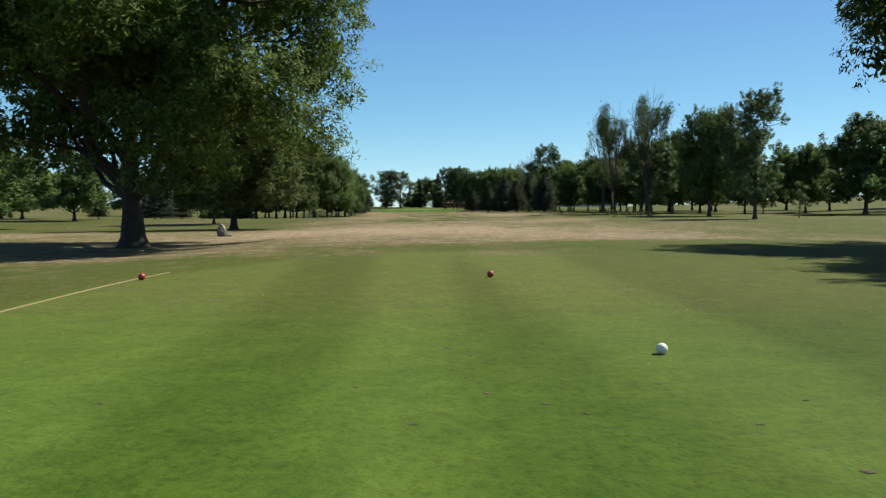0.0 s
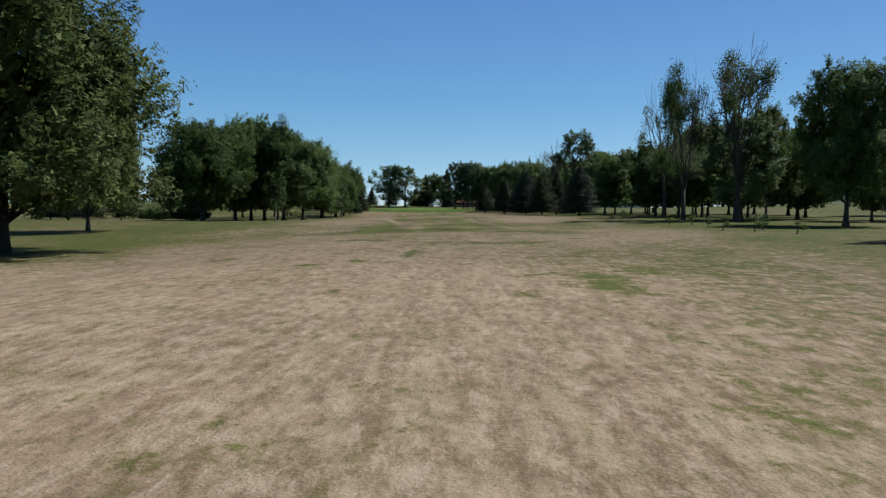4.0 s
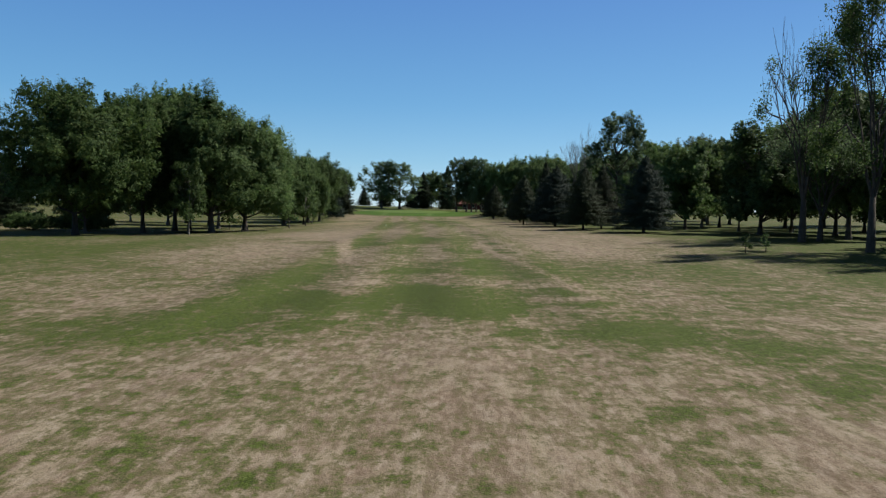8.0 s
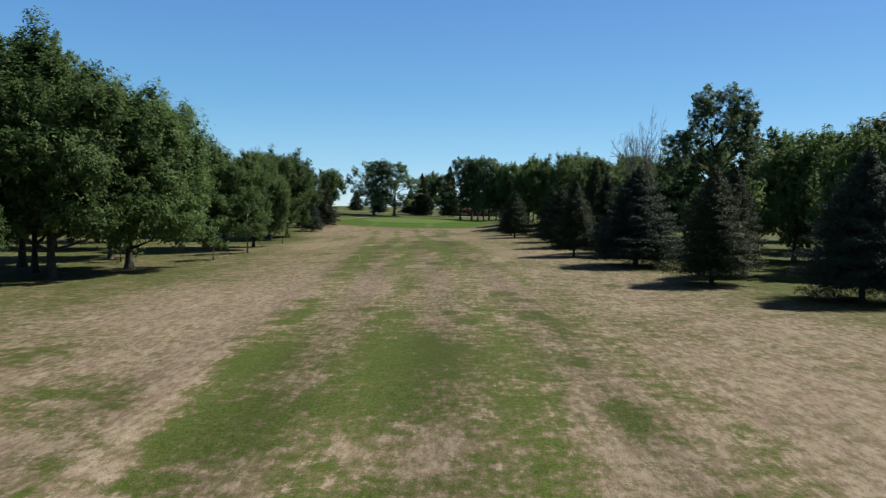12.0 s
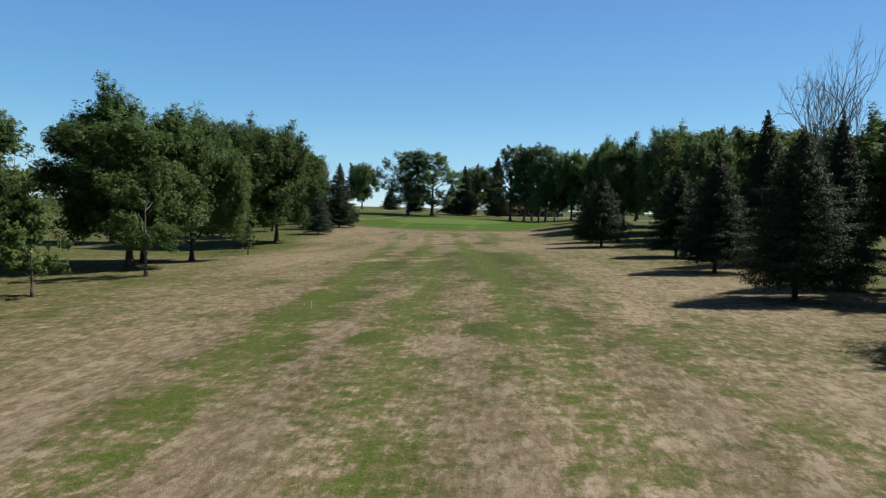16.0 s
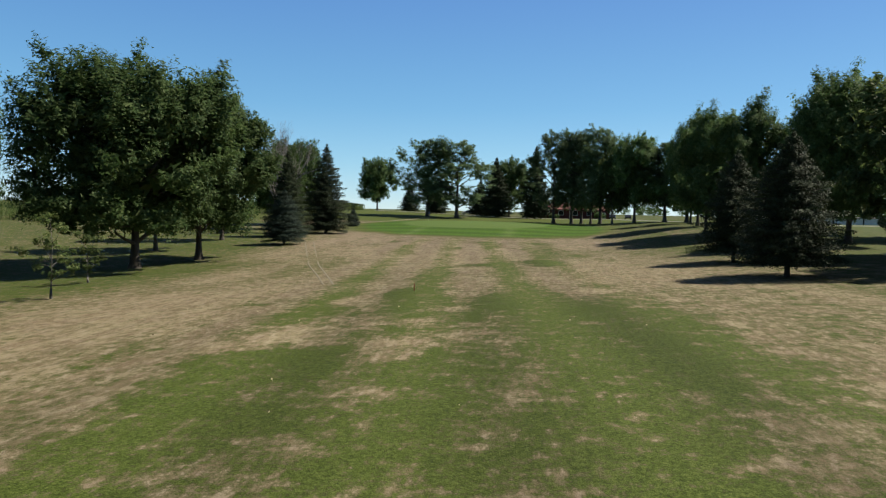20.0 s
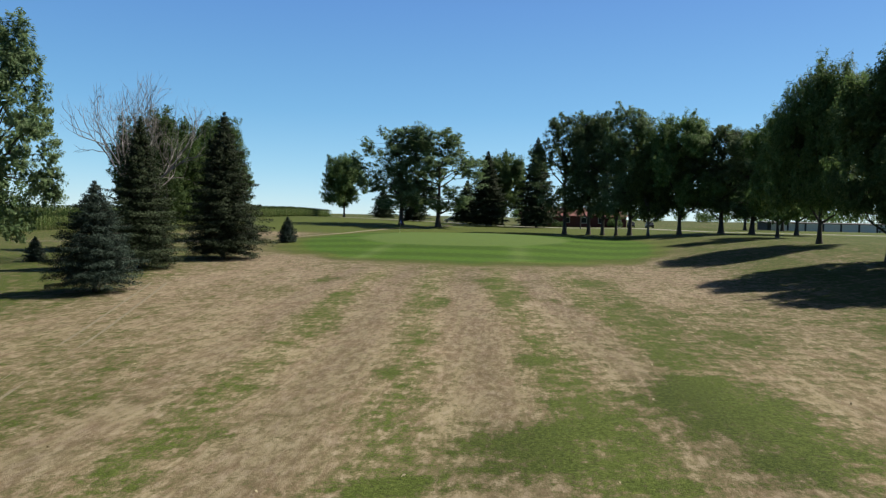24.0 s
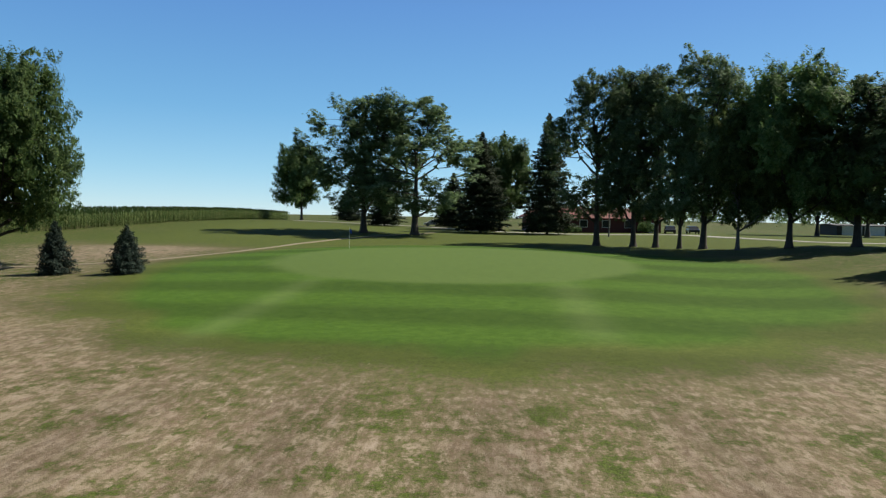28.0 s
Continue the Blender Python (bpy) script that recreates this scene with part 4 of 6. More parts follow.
patch(-6.8, 208.6, 0.53, 0.78, -0.40)
patch(-6.6, 208.8, 1.08, 2.86, -0.22)
patch(-8.2, 210.0, 0.60, 0.49, 0.34)
patch(-2.4, 210.2, 1.36, 6.44, -0.22)
patch(-22.4, 210.6, 1.85, 3.45, -0.22)
patch(-10.6, 211.0, 0.96, 1.17, 0.47)
patch(-6.6, 211.2, 0.76, 1.96, -0.50)
patch(-3.2, 211.4, 0.55, 1.16, -0.40)
patch(2.4, 211.5, 0.89, 1.14, -0.50)
patch(-12.3, 211.8, 0.91, 0.65, -0.40)
patch(1.3, 212.1, 0.69, 0.62, 0.30)
patch(-2.5, 213.6, 0.51, 2.09, -0.40)
patch(-4.5, 213.7, 1.53, 3.95, 0.22)
patch(-0.1, 214.8, 0.96, 2.39, 0.38)
patch(-11.8, 215.0, 0.84, 1.30, 0.38)
patch(-8.6, 215.8, 1.60, 2.44, 0.42)
patch(-3.4, 216.0, 0.44, 0.81, 0.42)
patch(-1.5, 216.0, 0.73, 1.35, 0.34)
patch(-16.1, 216.3, 1.64, 1.92, 0.42)
patch(1.6, 219.4, 1.04, 1.12, -0.40)
patch(-11.1, 220.3, 3.15, 9.00, 0.22)
patch(0.2, 220.5, 1.86, 5.81, 0.25)
patch(-10.5, 223.7, 0.64, 0.66, -0.40)
patch(-7.8, 223.9, 0.49, 0.44, 0.34)
patch(-5.6, 224.3, 1.01, 0.70, 0.34)
patch(-0.9, 224.8, 0.44, 0.37, -0.25)
patch(-2.8, 225.0, 1.31, 9.00, 0.23)
patch(-5.0, 225.0, 1.31, 6.29, 0.21)
patch(-11.9, 225.5, 0.84, 0.93, 0.38)
patch(-4.5, 226.3, 0.60, 1.31, 0.38)
patch(-9.4, 226.7, 0.93, 1.09, 0.38)
patch(0.8, 226.9, 0.74, 0.88, -0.40)
patch(-10.9, 227.0, 1.37, 1.54, 0.42)
patch(-6.5, 227.2, 0.43, 1.14, 0.34)
patch(-10.5, 227.6, 1.91, 5.69, 0.28)
patch(-2.2, 228.2, 0.69, 1.28, 0.34)
patch(-7.3, 228.9, 0.84, 0.72, -0.40)
patch(-8.5, 229.3, 0.50, 0.51, -0.35)
patch(-0.7, 230.2, 1.56, 5.33, 0.28)
patch(-6.2, 231.1, 1.25, 3.92, 0.51)
patch(-10.7, 232.3, 1.48, 2.08, 0.55)
patch(-1.1, 232.6, 1.81, 3.68, 0.55)
patch(0.6, 232.7, 1.06, 1.47, 0.30)
patch(-1.6, 233.3, 0.47, 0.46, -0.50)
patch(-16.7, 233.8, 1.28, 1.77, 0.30)
patch(-8.9, 234.0, 0.97, 1.72, -0.55)
patch(-7.9, 234.1, 1.16, 2.14, -0.22)
patch(-13.5, 234.8, 1.01, 1.91, -0.30)
patch(-0.8, 235.1, 2.04, 9.00, 0.19)
patch(-11.7, 235.3, 2.56, 9.00, 0.22)
patch(-12.5, 235.7, 1.52, 2.37, -0.28)
patch(-13.0, 236.9, 1.11, 2.29, -0.45)
patch(-10.0, 237.9, 4.22, 9.00, 0.19)
patch(-8.5, 239.4, 1.02, 1.68, -0.22)
patch(-1.3, 239.6, 1.85, 9.00, 0.28)
for x, y, rx, ry, am in ((7.1, 105.3, 2.2, 2.4, 0.30), (8.9, 103.1, 2.4, 2.2, 0.35), (10.2, 101.1, 2.4, 2.2, 0.30)):
    patch(x, y, rx, ry, am)
for x, y, rx, ry, am in ((-13.3, 235.0, 2.2, 1.5, -0.5), (-13.2, 237.6, 1.8, 1.6, -0.45), (-9.6, 239.6, 1.9, 1.7, -0.42), (-8.2, 236.4, 1.7, 1.6, -0.45), (-6.6, 237.0, 0.8, 0.8, -0.3),
                         (-7.8, 243.2, 0.9, 1.5, -0.3), (-13.3, 245.8, 1.1, 2.2, -0.3), (-2.6, 239.0, 0.6, 0.4, -0.7), (-1.6, 234.7, 0.5, 0.5, -0.7), (0.0, 240.5, 0.8, 1.8, -0.5)):
    patch(x, y, rx, ry, am)
for x, y, rx, ry, am in ((0.0, 303.5, 2.2, 7.0, -0.18), (1.6, 296.0, 2.2, 7.0, -0.18), (-2.6, 285.0, 1.6, 4.0, -0.12), (2.0, 287.0, 2.4, 5.0, -0.12), (3.6, 307.0, 2.4, 6.0, -0.15),
                         (-22.3, 285.2, 2.6, 4.0, -0.3), (-24.5, 291.0, 2.8, 5.0, -0.3), (-18.5, 282.0, 2.0, 3.0, -0.22)):
    patch(x, y, rx, ry, am)
patch(-12.8, 240.1, 0.92, 0.99, -0.45)
patch(-8.7, 240.2, 0.67, 0.59, -0.40)
patch(-6.9, 240.3, 0.51, 0.71, 0.34)
patch(-2.1, 240.8, 1.94, 6.56, 0.33)
patch(-5.4, 240.8, 1.94, 9.00, 0.23)
patch(-2.7, 241.9, 1.17, 1.84, 0.42)
patch(-8.9, 242.8, 0.74, 1.12, -0.50)
patch(-0.0, 243.3, 0.65, 1.51, -0.50)
patch(-13.8, 243.4, 0.66, 1.05, 0.30)
patch(-10.2, 243.6, 0.67, 1.68, 0.51)
patch(-17.1, 244.7, 0.72, 0.61, 0.34)
patch(-3.7, 244.7, 0.48, 0.56, -0.30)
patch(-6.6, 245.6, 1.14, 5.20, 0.47)
patch(-4.1, 245.7, 2.56, 5.16, 0.51)
patch(-13.4, 245.9, 0.52, 1.74, -0.30)
patch(-14.2, 249.4, 0.94, 1.69, 0.26)
patch(-11.2, 249.5, 0.79, 2.53, 0.64)
patch(-10.9, 249.6, 1.43, 5.80, 0.23)
patch(-8.7, 249.9, 0.65, 0.86, -0.45)
patch(-1.2, 250.1, 0.98, 1.51, -0.50)
patch(-1.2, 253.5, 1.52, 1.71, 0.26)
patch(-11.0, 261.1, 1.50, 2.39, 0.28)
patch(-6.2, 263.1, 1.33, 9.00, 0.21)
patch(-3.1, 265.5, 1.43, 6.63, 0.28)
patch(-11.1, 268.8, 1.01, 0.55, 0.60)
patch(-3.7, 270.1, 1.11, 1.30, 0.70)
patch(-8.7, 270.9, 1.99, 2.62, 1.00)
patch(-6.3, 271.0, 1.83, 9.00, 0.16)
patch(-3.6, 273.7, 2.09, 3.71, 0.80)
patch(-7.5, 274.8, 1.15, 0.57, 0.44)
patch(-9.8, 275.1, 1.45, 9.00, -0.22)
patch(-4.3, 276.6, 0.97, 2.82, 0.60)
patch(-3.5, 277.3, 1.25, 1.61, 0.32)
patch(-13.0, 278.2, 0.53, 0.69, 0.32)
patch(-15.0, 279.1, 2.37, 6.66, -0.19)
patch(-8.4, 280.6, 0.61, 1.19, 0.32)
patch(-3.8, 280.6, 0.91, 2.39, 0.48)
patch(-10.9, 282.7, 1.35, 6.03, -0.30)
patch(-8.0, 284.5, 0.37, 0.68, 0.32)
patch(-3.3, 288.0, 2.37, 9.00, 0.23)
patch(-10.5, 291.6, 0.96, 2.71, 0.28)
patch(-7.5, 294.1, 1.29, 2.39, -0.22)
patch(-18.0, 294.4, 0.96, 0.56, 0.20)
patch(-9.3, 294.6, 0.33, 0.30, 0.32)
patch(-5.2, 295.1, 0.34, 0.60, 0.28)
patch(-12.8, 295.1, 0.80, 2.51, 0.22)
patch(-8.0, 295.2, 0.56, 1.23, -0.30)
patch(-18.9, 295.3, 1.34, 4.20, 0.13)
patch(-12.2, 295.5, 1.63, 9.00, -0.25)
patch(-2.6, 296.0, 0.68, 0.90, 0.22)
patch(-12.3, 296.1, 1.32, 2.53, 0.40)
patch(-10.6, 296.2, 1.10, 5.51, -0.17)
patch(-6.7, 296.8, 1.32, 9.00, -0.19)
patch(-5.7, 296.9, 1.69, 2.84, 0.13)
patch(-6.6, 297.0, 0.64, 1.17, 0.28)
patch(-7.4, 297.7, 0.53, 0.64, 0.40)
patch(-19.5, 298.2, 0.55, 0.69, 0.28)
patch(-3.2, 298.3, 0.27, 0.36, 0.40)
patch(-11.5, 298.7, 0.84, 1.93, -0.30)
patch(-8.6, 300.5, 0.62, 0.87, 0.32)
patch(-2.4, 301.6, 1.59, 5.00, 0.18)
patch(-10.2, 303.3, 0.71, 1.14, 0.40)
patch(-22.2, 305.8, 0.79, 1.87, 0.32)
patch(-3.2, 306.8, 1.80, 3.18, 0.18)
patch(-10.6, 307.3, 1.46, 2.12, 0.32)
patch(-3.1, 308.3, 1.74, 3.49, 0.36)
patch(-11.0, 308.4, 1.86, 3.99, 0.18)
patch(-7.9, 311.3, 1.20, 3.57, -0.40)
patch(-23.0, 314.6, 0.86, 0.77, 0.40)
patch(-3.7, 315.1, 1.08, 2.17, 0.26)
patch(-21.4, 315.4, 0.39, 0.63, 0.32)
patch(-11.2, 317.1, 0.43, 0.75, 0.24)
build_ground()

# ---- tree kinds ----
PROTOS["maple_big"] = broadleaf_proto("maple_big", 3, 20, 10.5, 3.0, 132, 205000, 0.17, LEAF_MAPLE_BRIGHT, BARK_DARK, 0.50, "high", 2, 0.20, 14000, (0.13, 0.23), 0.035, 0.35, 0.085, 60, 0.12, 0.08, True)
PROTOS["wispy"] = broadleaf_proto("wispy", 5, 18, 9.5, 2.3, 120, 84000, 0.25, LEAF_OLIVE, BARK_DARK, 0.36, "round", 2, 0.40, 420, rise=0.8, spray=0.10, apart=True)
PROTOS["round_a"] = broadleaf_proto("round_a", 7, 16, 6, 2.7, 80, 60000, 0.23, LEAF, BARK, 0.26, "round", 1, 0.22, 360, (0.19, 0.33), rise=0.5)
PROTOS["round_b"] = broadleaf_proto("round_b", 8, 16, 6, 2.9, 74, 58000, 0.23, LEAF, BARK, 0.28, "round", 1.5, 0.30, 330, (0.19, 0.34), rise=0.7)
PROTOS["round_c"] = broadleaf_proto("round_c", 9, 14, 5, 2.4, 62, 42000, 0.23, LEAF_OLIVE, BARK_GREY, 0.22, "round", 1, 0.30, 260, (0.20, 0.34))
PROTOS["high_crown"] = broadleaf_proto("high_crown", 27, 15, 6.5, 5.6, 60, 42000, 0.22, LEAF_MAPLE, BARK_DARK, 0.3, "round", 1.5, 0.3, 300, rise=0.3, apart=True)
PROTOS["dark_round"] = broadleaf_proto("dark_round", 28, 18, 8.5, 3.4, 110, 80000, 0.24, LEAF_MAPLE, BARK_DARK, 0.34, "round", 1.5, 0.2, 700, rise=0.5, spray=0.095)
PROTOS["grove_a"] = broadleaf_proto("grove_a", 24, 16, 6, 2.1, 64, 22000, 0.34, LEAF, BARK, 0.26, "round", 1, 0.24, 240, (0.20, 0.34), per=24)
PROTOS["grove_b"] = broadleaf_proto("grove_b", 25, 16, 6, 2.3, 60, 21000, 0.34, LEAF, BARK, 0.28, "round", 1.5, 0.34, 220, (0.20, 0.34), per=24)
PROTOS["grove_c"] = broadleaf_proto("grove_c", 26, 14, 5, 1.8, 52, 18000, 0.32, LEAF_OLIVE, BARK_GREY, 0.22, "round", 1, 0.34, 180, (0.20, 0.34), per=24)
PROTOS["tall_a"] = broadleaf_proto("tall_a", 12, 21, 5.2, 3.6, 72, 40000, 0.24, LEAF_GREY, BARK, 0.30, "tall", 2, 0.48, 60, (0.18, 0.31), rise=0.35, inner=0.06, apart=True)
PROTOS["tall_b"] = broadleaf_proto("tall_b", 13, 21, 5.5, 3.4, 70, 40000, 0.24, LEAF_GREY, BARK, 0.32, "tall", 2, 0.48, 60, (0.18, 0.31), rise=0.35, inner=0.06, apart=True)
PROTOS["low_a"] = broadleaf_proto("low_a", 15, 16, 7, 2.5, 96, 82000, 0.22, LEAF, BARK, 0.30, "low", 1.5, 0.22, 460, (0.17, 0.31), rise=1.0, spray=0.13, apart=True)
PROTOS["low_b"] = broadleaf_proto("low_b", 16, 15, 5.5, 2.4, 80, 66000, 0.21, LEAF, BARK, 0.26, "low", 1, 0.24, 400, (0.17, 0.31), rise=1.0, spray=0.135, apart=True)
PROTOS["small"] = broadleaf_proto("small", 18, 4.5, 1.8, 1.2, 26, 5200, 0.14, LEAF, BARK, 0.07, "round", 0.5, 0.3, 80, per=20)
PROTOS["young"] = broadleaf_proto("young", 19, 9.5, 2.7, 2.0, 34, 9000, 0.21, LEAF, BARK_GREY, 0.11, "tall", 0.6, 0.5, 0, per=24, spray=0.18)
PROTOS["sapling"] = broadleaf_proto("sapling", 20, 4.2, 1.0, 1.1, 16, 1500, 0.13, LEAF_OLIVE, BARK_GREY, 0.04, "tall", 0.2, 0.5, 0, per=14, spray=0.25)
PROTOS["bush"] = broadleaf_proto("bush", 22, 2.7, 3.6, 0.25, 50, 11000, 0.17, LEAF, BARK, 0.10, "low", 1, 0.2, 200)
PROTOS["shoot"] = broadleaf_proto("shoot", 23, 1.1, 0.35, 0.15, 7, 260, 0.11, LEAF, BARK, 0.02, "tall", 0.1, 0.5, 0, per=10, spray=0.5)
PROTOS["spruce_a"] = spruce_proto("spruce_a", 31, 9.2, 3.2, 0.125, NEEDLE, 16, 0.13, 26)
PROTOS["spruce_b"] = spruce_proto("spruce_b", 32, 13.5, 3.4, 0.14, NEEDLE, 16, 0.06, 36, 1.08)
PROTOS["spruce_blue"] = spruce_proto("spruce_blue", 33, 9.6, 4.0, 0.13, NEEDLE_BLUE, 18, 0.12, 26)
PROTOS["spruce_low"] = spruce_proto("spruce_low", 34, 3.6, 1.3, 0.12, NEEDLE_BLUE, 11, 0.03, 22)
PROTOS["spruce_far"] = spruce_proto("spruce_far", 35, 18, 4.4, 0.34, NEEDLE, 12, 0.05, 40, 1.15)
PROTOS["dead"] = bare_proto("dead", 41, 18, 4.6, 0.24, BARK_PALE, 7, deep=5)
PROTOS["dead_dark"] = bare_proto("dead_dark", 43, 18, 4.6, 0.27, BARK_GREY, 5, deep=5)
PROTOS["half_dead"] = bare_proto("half_dead", 42, 22, 4.6, 0.36, BARK, 6, 7500, 0.24, LEAF_MAPLE, (0, 2), 52, 0.44)
PROTOS["sparse"] = bare_proto("sparse", 44, 20, 5.0, 0.26, BARK, 5, 14000, 0.22, LEAF_GREY, (0, 1, 2, 3, 4), 70, 0.6)

# ---- trees beside the tee and first rough ----
TREE_BIG = "large spreading maple with dark furrowed trunk and full green crown"
TREE_ROW = "leafy green shade tree in the row along the fairway"
SPRUCE = "dark green spruce with boughs down to the grass"
BLUE = "blue-grey spruce with dense boughs over dry grass"
plant("maple_big", -14.55, 33.3, 20.5, 11.0, 20, "maple_tree", TREE_BIG)
plant("high_crown", 23.0, 29.0, 15.0, 6.3, 80, "shade_tree", "shade tree beside the tee throwing long shadow on turf")
plant("high_crown", 21.2, 18.4, 14.0, 5.8, 10, "shade_tree", "shade tree beside the tee throwing long shadow on turf")
plant("wispy", -23.3, 79.0, 17.0, 9.8, 250, "ash_tree", "tall ash with thin ragged crown and dark trunk")
plant("wispy", -36.8, 114.0, 16.5, 5.6, 140, "ash_tree", "tall ash with thin ragged crown behind the boulder")
plant("spruce_b", -77, 208, 14.2, 4.2, 0, "spruce_tree", SPRUCE)
plant("spruce_b", -78, 192, 17.4, 5.2, 70, "spruce_tree", SPRUCE)
plant("spruce_a", -92, 225, 9.0, 2.2, 20, "spruce_tree", SPRUCE)
plant("spruce_blue", -69, 163, 8.0, 3.0, 50, "spruce_tree", BLUE)
plant("spruce_blue", -62, 156, 8.5, 3.6, 150, "spruce_tree", BLUE)
plant("bush", -60.7, 187.8, 3.0, 4.2, 0, "shrub", "round clipped green shrub under the trees", "shrub")
plant("bush", -55.0, 192.0, 3.2, 4.5, 100, "shrub", "round clipped green shrub under the trees", "shrub")
plant("grove_a", -83, 140, 13.5, 7.0, 33, "shade_tree", TREE_ROW)
plant("grove_b", -67, 129, 14.0, 6.2, 20, "shade_tree", TREE_ROW)
plant("spruce_a", -68.5, 141, 6.5, 2.2, 20, "spruce_tree", SPRUCE)
plant("grove_a", -58, 92, 13.0, 6.0, 50, "shade_tree", TREE_ROW)
plant("grove_b", -96, 152, 13.0, 6.0, 63, "shade_tree", TREE_ROW)
plant("grove_b", -105, 240, 16.0, 7.0, 13, "shade_tree", TREE_ROW)
plant("grove_a", -88, 262, 17.0, 7.0, 123, "shade_tree", TREE_ROW)
plant("grove_c", -75, 250, 12.0, 5.5, 23, "shade_tree", TREE_ROW)
# left row
plant("dark_round", -44.8, 170.1, 19.1, 9.0, 200, "maple_tree", "dense dark green maple at the head of the row")
plant("round_c", -48.2, 178.9, 13.3, 4.7, 20, "shade_tree", TREE_ROW)
plant("round_b", -43.8, 186.5, 20.6, 6.9, 90, "shade_tree", TREE_ROW)
plant("low_b", -33.9, 186.9, 20.6, 8.0, 40, "maple_tree", TREE_ROW)
plant("young", -32.6, 174.7, 9.6, 2.5, 0, "young_tree", "young tree with pale trunk and thin dying crown")
plant("round_a", -40.2, 195.0, 22.0, 6.9, 260, "shade_tree", TREE_ROW)
plant("round_b", -44.5, 200.0, 23.7, 8.0, 10, "shade_tree", TREE_ROW)
plant("low_a", -32.1, 197.2, 18.5, 9.0, 100, "maple_tree", TREE_ROW)
plant("round_c", -41.7, 213.0, 18.7, 6.7, 170, "shade_tree", TREE_ROW)
plant("small", -38.1, 208.0, 4.2, 1.5, 0, "small_tree", "small young tree standing in mown grass")
plant("small", -27.8, 209.0, 5.0, 2.1, 60, "small_tree", "small round-headed young tree in mown grass")
plant("sapling", -35.2, 205.5, 3.0, 0.9, 0, "sapling", "thin sapling in mown grass")
plant("low_b", -49.4, 230.0, 16.5, 5.9, 60, "maple_tree", TREE_ROW)
plant("low_b", -34.0, 231.0, 15.8, 7.0, 0, "maple_tree", TREE_ROW)
plant("low_a", -35.6, 236.5, 14.2, 6.5, 220, "maple_tree", TREE_ROW)
plant("young", -27.5, 221.3, 9.2, 2.6, 120, "young_tree", "slender young tree in front of the row")
plant("low_a", -31.6, 238.3, 15.0, 5.0, 300, "maple_tree", TREE_ROW)
plant("sapling", -29.4, 247.8, 4.5, 1.3, 50, "sapling", "thin sapling with yellowing leaves")
plant("sapling", -33.6, 257.3, 3.6, 1.3, 110, "sapling", "thin leaning sapling with yellowing leaves", tilt=-16)
plant("low_a", -37.1, 268.9, 18.3, 9.4, 30, "maple_tree", "broad spreading maple with crown low over the grass")
plant("low_b", -35.8, 277.7, 18.0, 6.7, 130, "maple_tree", TREE_ROW)
plant("round_c", -45.0, 286.5, 14.4, 5.1, 20, "shade_tree", TREE_ROW)
plant("grove_b", -56.5, 267.6, 16.4, 6.0, 20, "shade_tree", TREE_ROW)
plant("grove_a", -60.3, 246.0, 16.5, 7.4, 120, "shade_tree", TREE_ROW)
plant("grove_c", -57.1, 228.0, 15.4, 6.7, 220, "shade_tree", TREE_ROW)
# near the green, left
plant("spruce_blue", -34.3, 297.2, 6.9, 2.7, 0, "spruce_tree", BLUE)
plant("spruce_b", -38.6, 310.5, 12.3, 3.5, 40, "spruce_tree", SPRUCE)
plant("spruce_b", -36.0, 320.8, 14.0, 4.3, 200, "spruce_tree", "tall spruce with boughs down to the dry grass")
plant("dead", -42.8, 318.5, 16.8, 6.0, 0, "dead_tree", "bare dead tree with bleached grey limbs")
plant("dark_round", -47.5, 331, 15.5, 4.8, 0, "shade_tree", TREE_ROW)
plant("dark_round", -51.2, 352, 17.5, 5.9, 90, "shade_tree", "leafy tree with branches hanging to the ground")
plant("tall_a", -44.2, 301.5, 18.5, 4.4, 20, "shade_tree", TREE_ROW)
plant("spruce_low", -38.4, 347.8, 3.5, 1.35, 0, "small_spruce", "small blue-green spruce beside the green", "spruce")
plant("spruce_low", -43.6, 347.6, 3.9, 1.3, 80, "small_spruce", "small blue-green spruce beside the green", "spruce")
plant("spruce_low", -49.4, 313.1, 2.2, 0.9, 160, "small_spruce", "small blue-green spruce beside the green", "spruce")
# right side, first half
plant("tall_b", 36.5, 83, 15.6, 4.0, 0, "shade_tree", "shade tree with lopsided crown on dry grass")
plant("round_b", 44.8, 119.5, 18.4, 6.0, 200, "shade_tree", TREE_ROW)
plant("grove_a", 59.5, 140, 15.0, 4.6, 0, "shade_tree", TREE_ROW)
plant("grove_c", 67, 148.5, 9.0, 3.0, 0, "shade_tree", TREE_ROW)
plant("grove_b", 76.5, 128.5, 18.5, 8.0, 90, "shade_tree", TREE_ROW)
plant("grove_a", 73.0, 143, 14.5, 5.0, 90, "shade_tree", TREE_ROW)
plant("sapling", 48.4, 96.4, 5.0, 1.5, 0, "sapling", "young leafy sapling on dry grass")
plant("half_dead", 38.5, 134.0, 23.0, 5.6, 0, "dying_tree", "tall dying tree with bare upper limbs")
plant("half_dead", 33.0, 138.6, 21.4, 3.8, 130, "dying_tree", "tall dying tree with bare upper limbs")
plant("tall_a", 40.0, 136.5, 14.5, 5.2, 0, "shade_tree", TREE_ROW)
plant("round_c", 46.5, 143.7, 16.6, 4.6, 80, "shade_tree", TREE_ROW)
plant("half_dead", 34.3, 152.0, 20.4, 4.2, 250, "dying_tree", "tall dying tree with bare upper limbs")
plant("sparse", 37.5, 155.0, 12.5, 4.8, 0, "shade_tree", "thin-crowned tree losing its leaves")
plant("round_a", 46.8, 181, 16.5, 4.0, 180, "shade_tree", TREE_ROW)
plant("round_c", 40.2, 182.0, 13.3, 3.2, 30, "shade_tree", TREE_ROW)
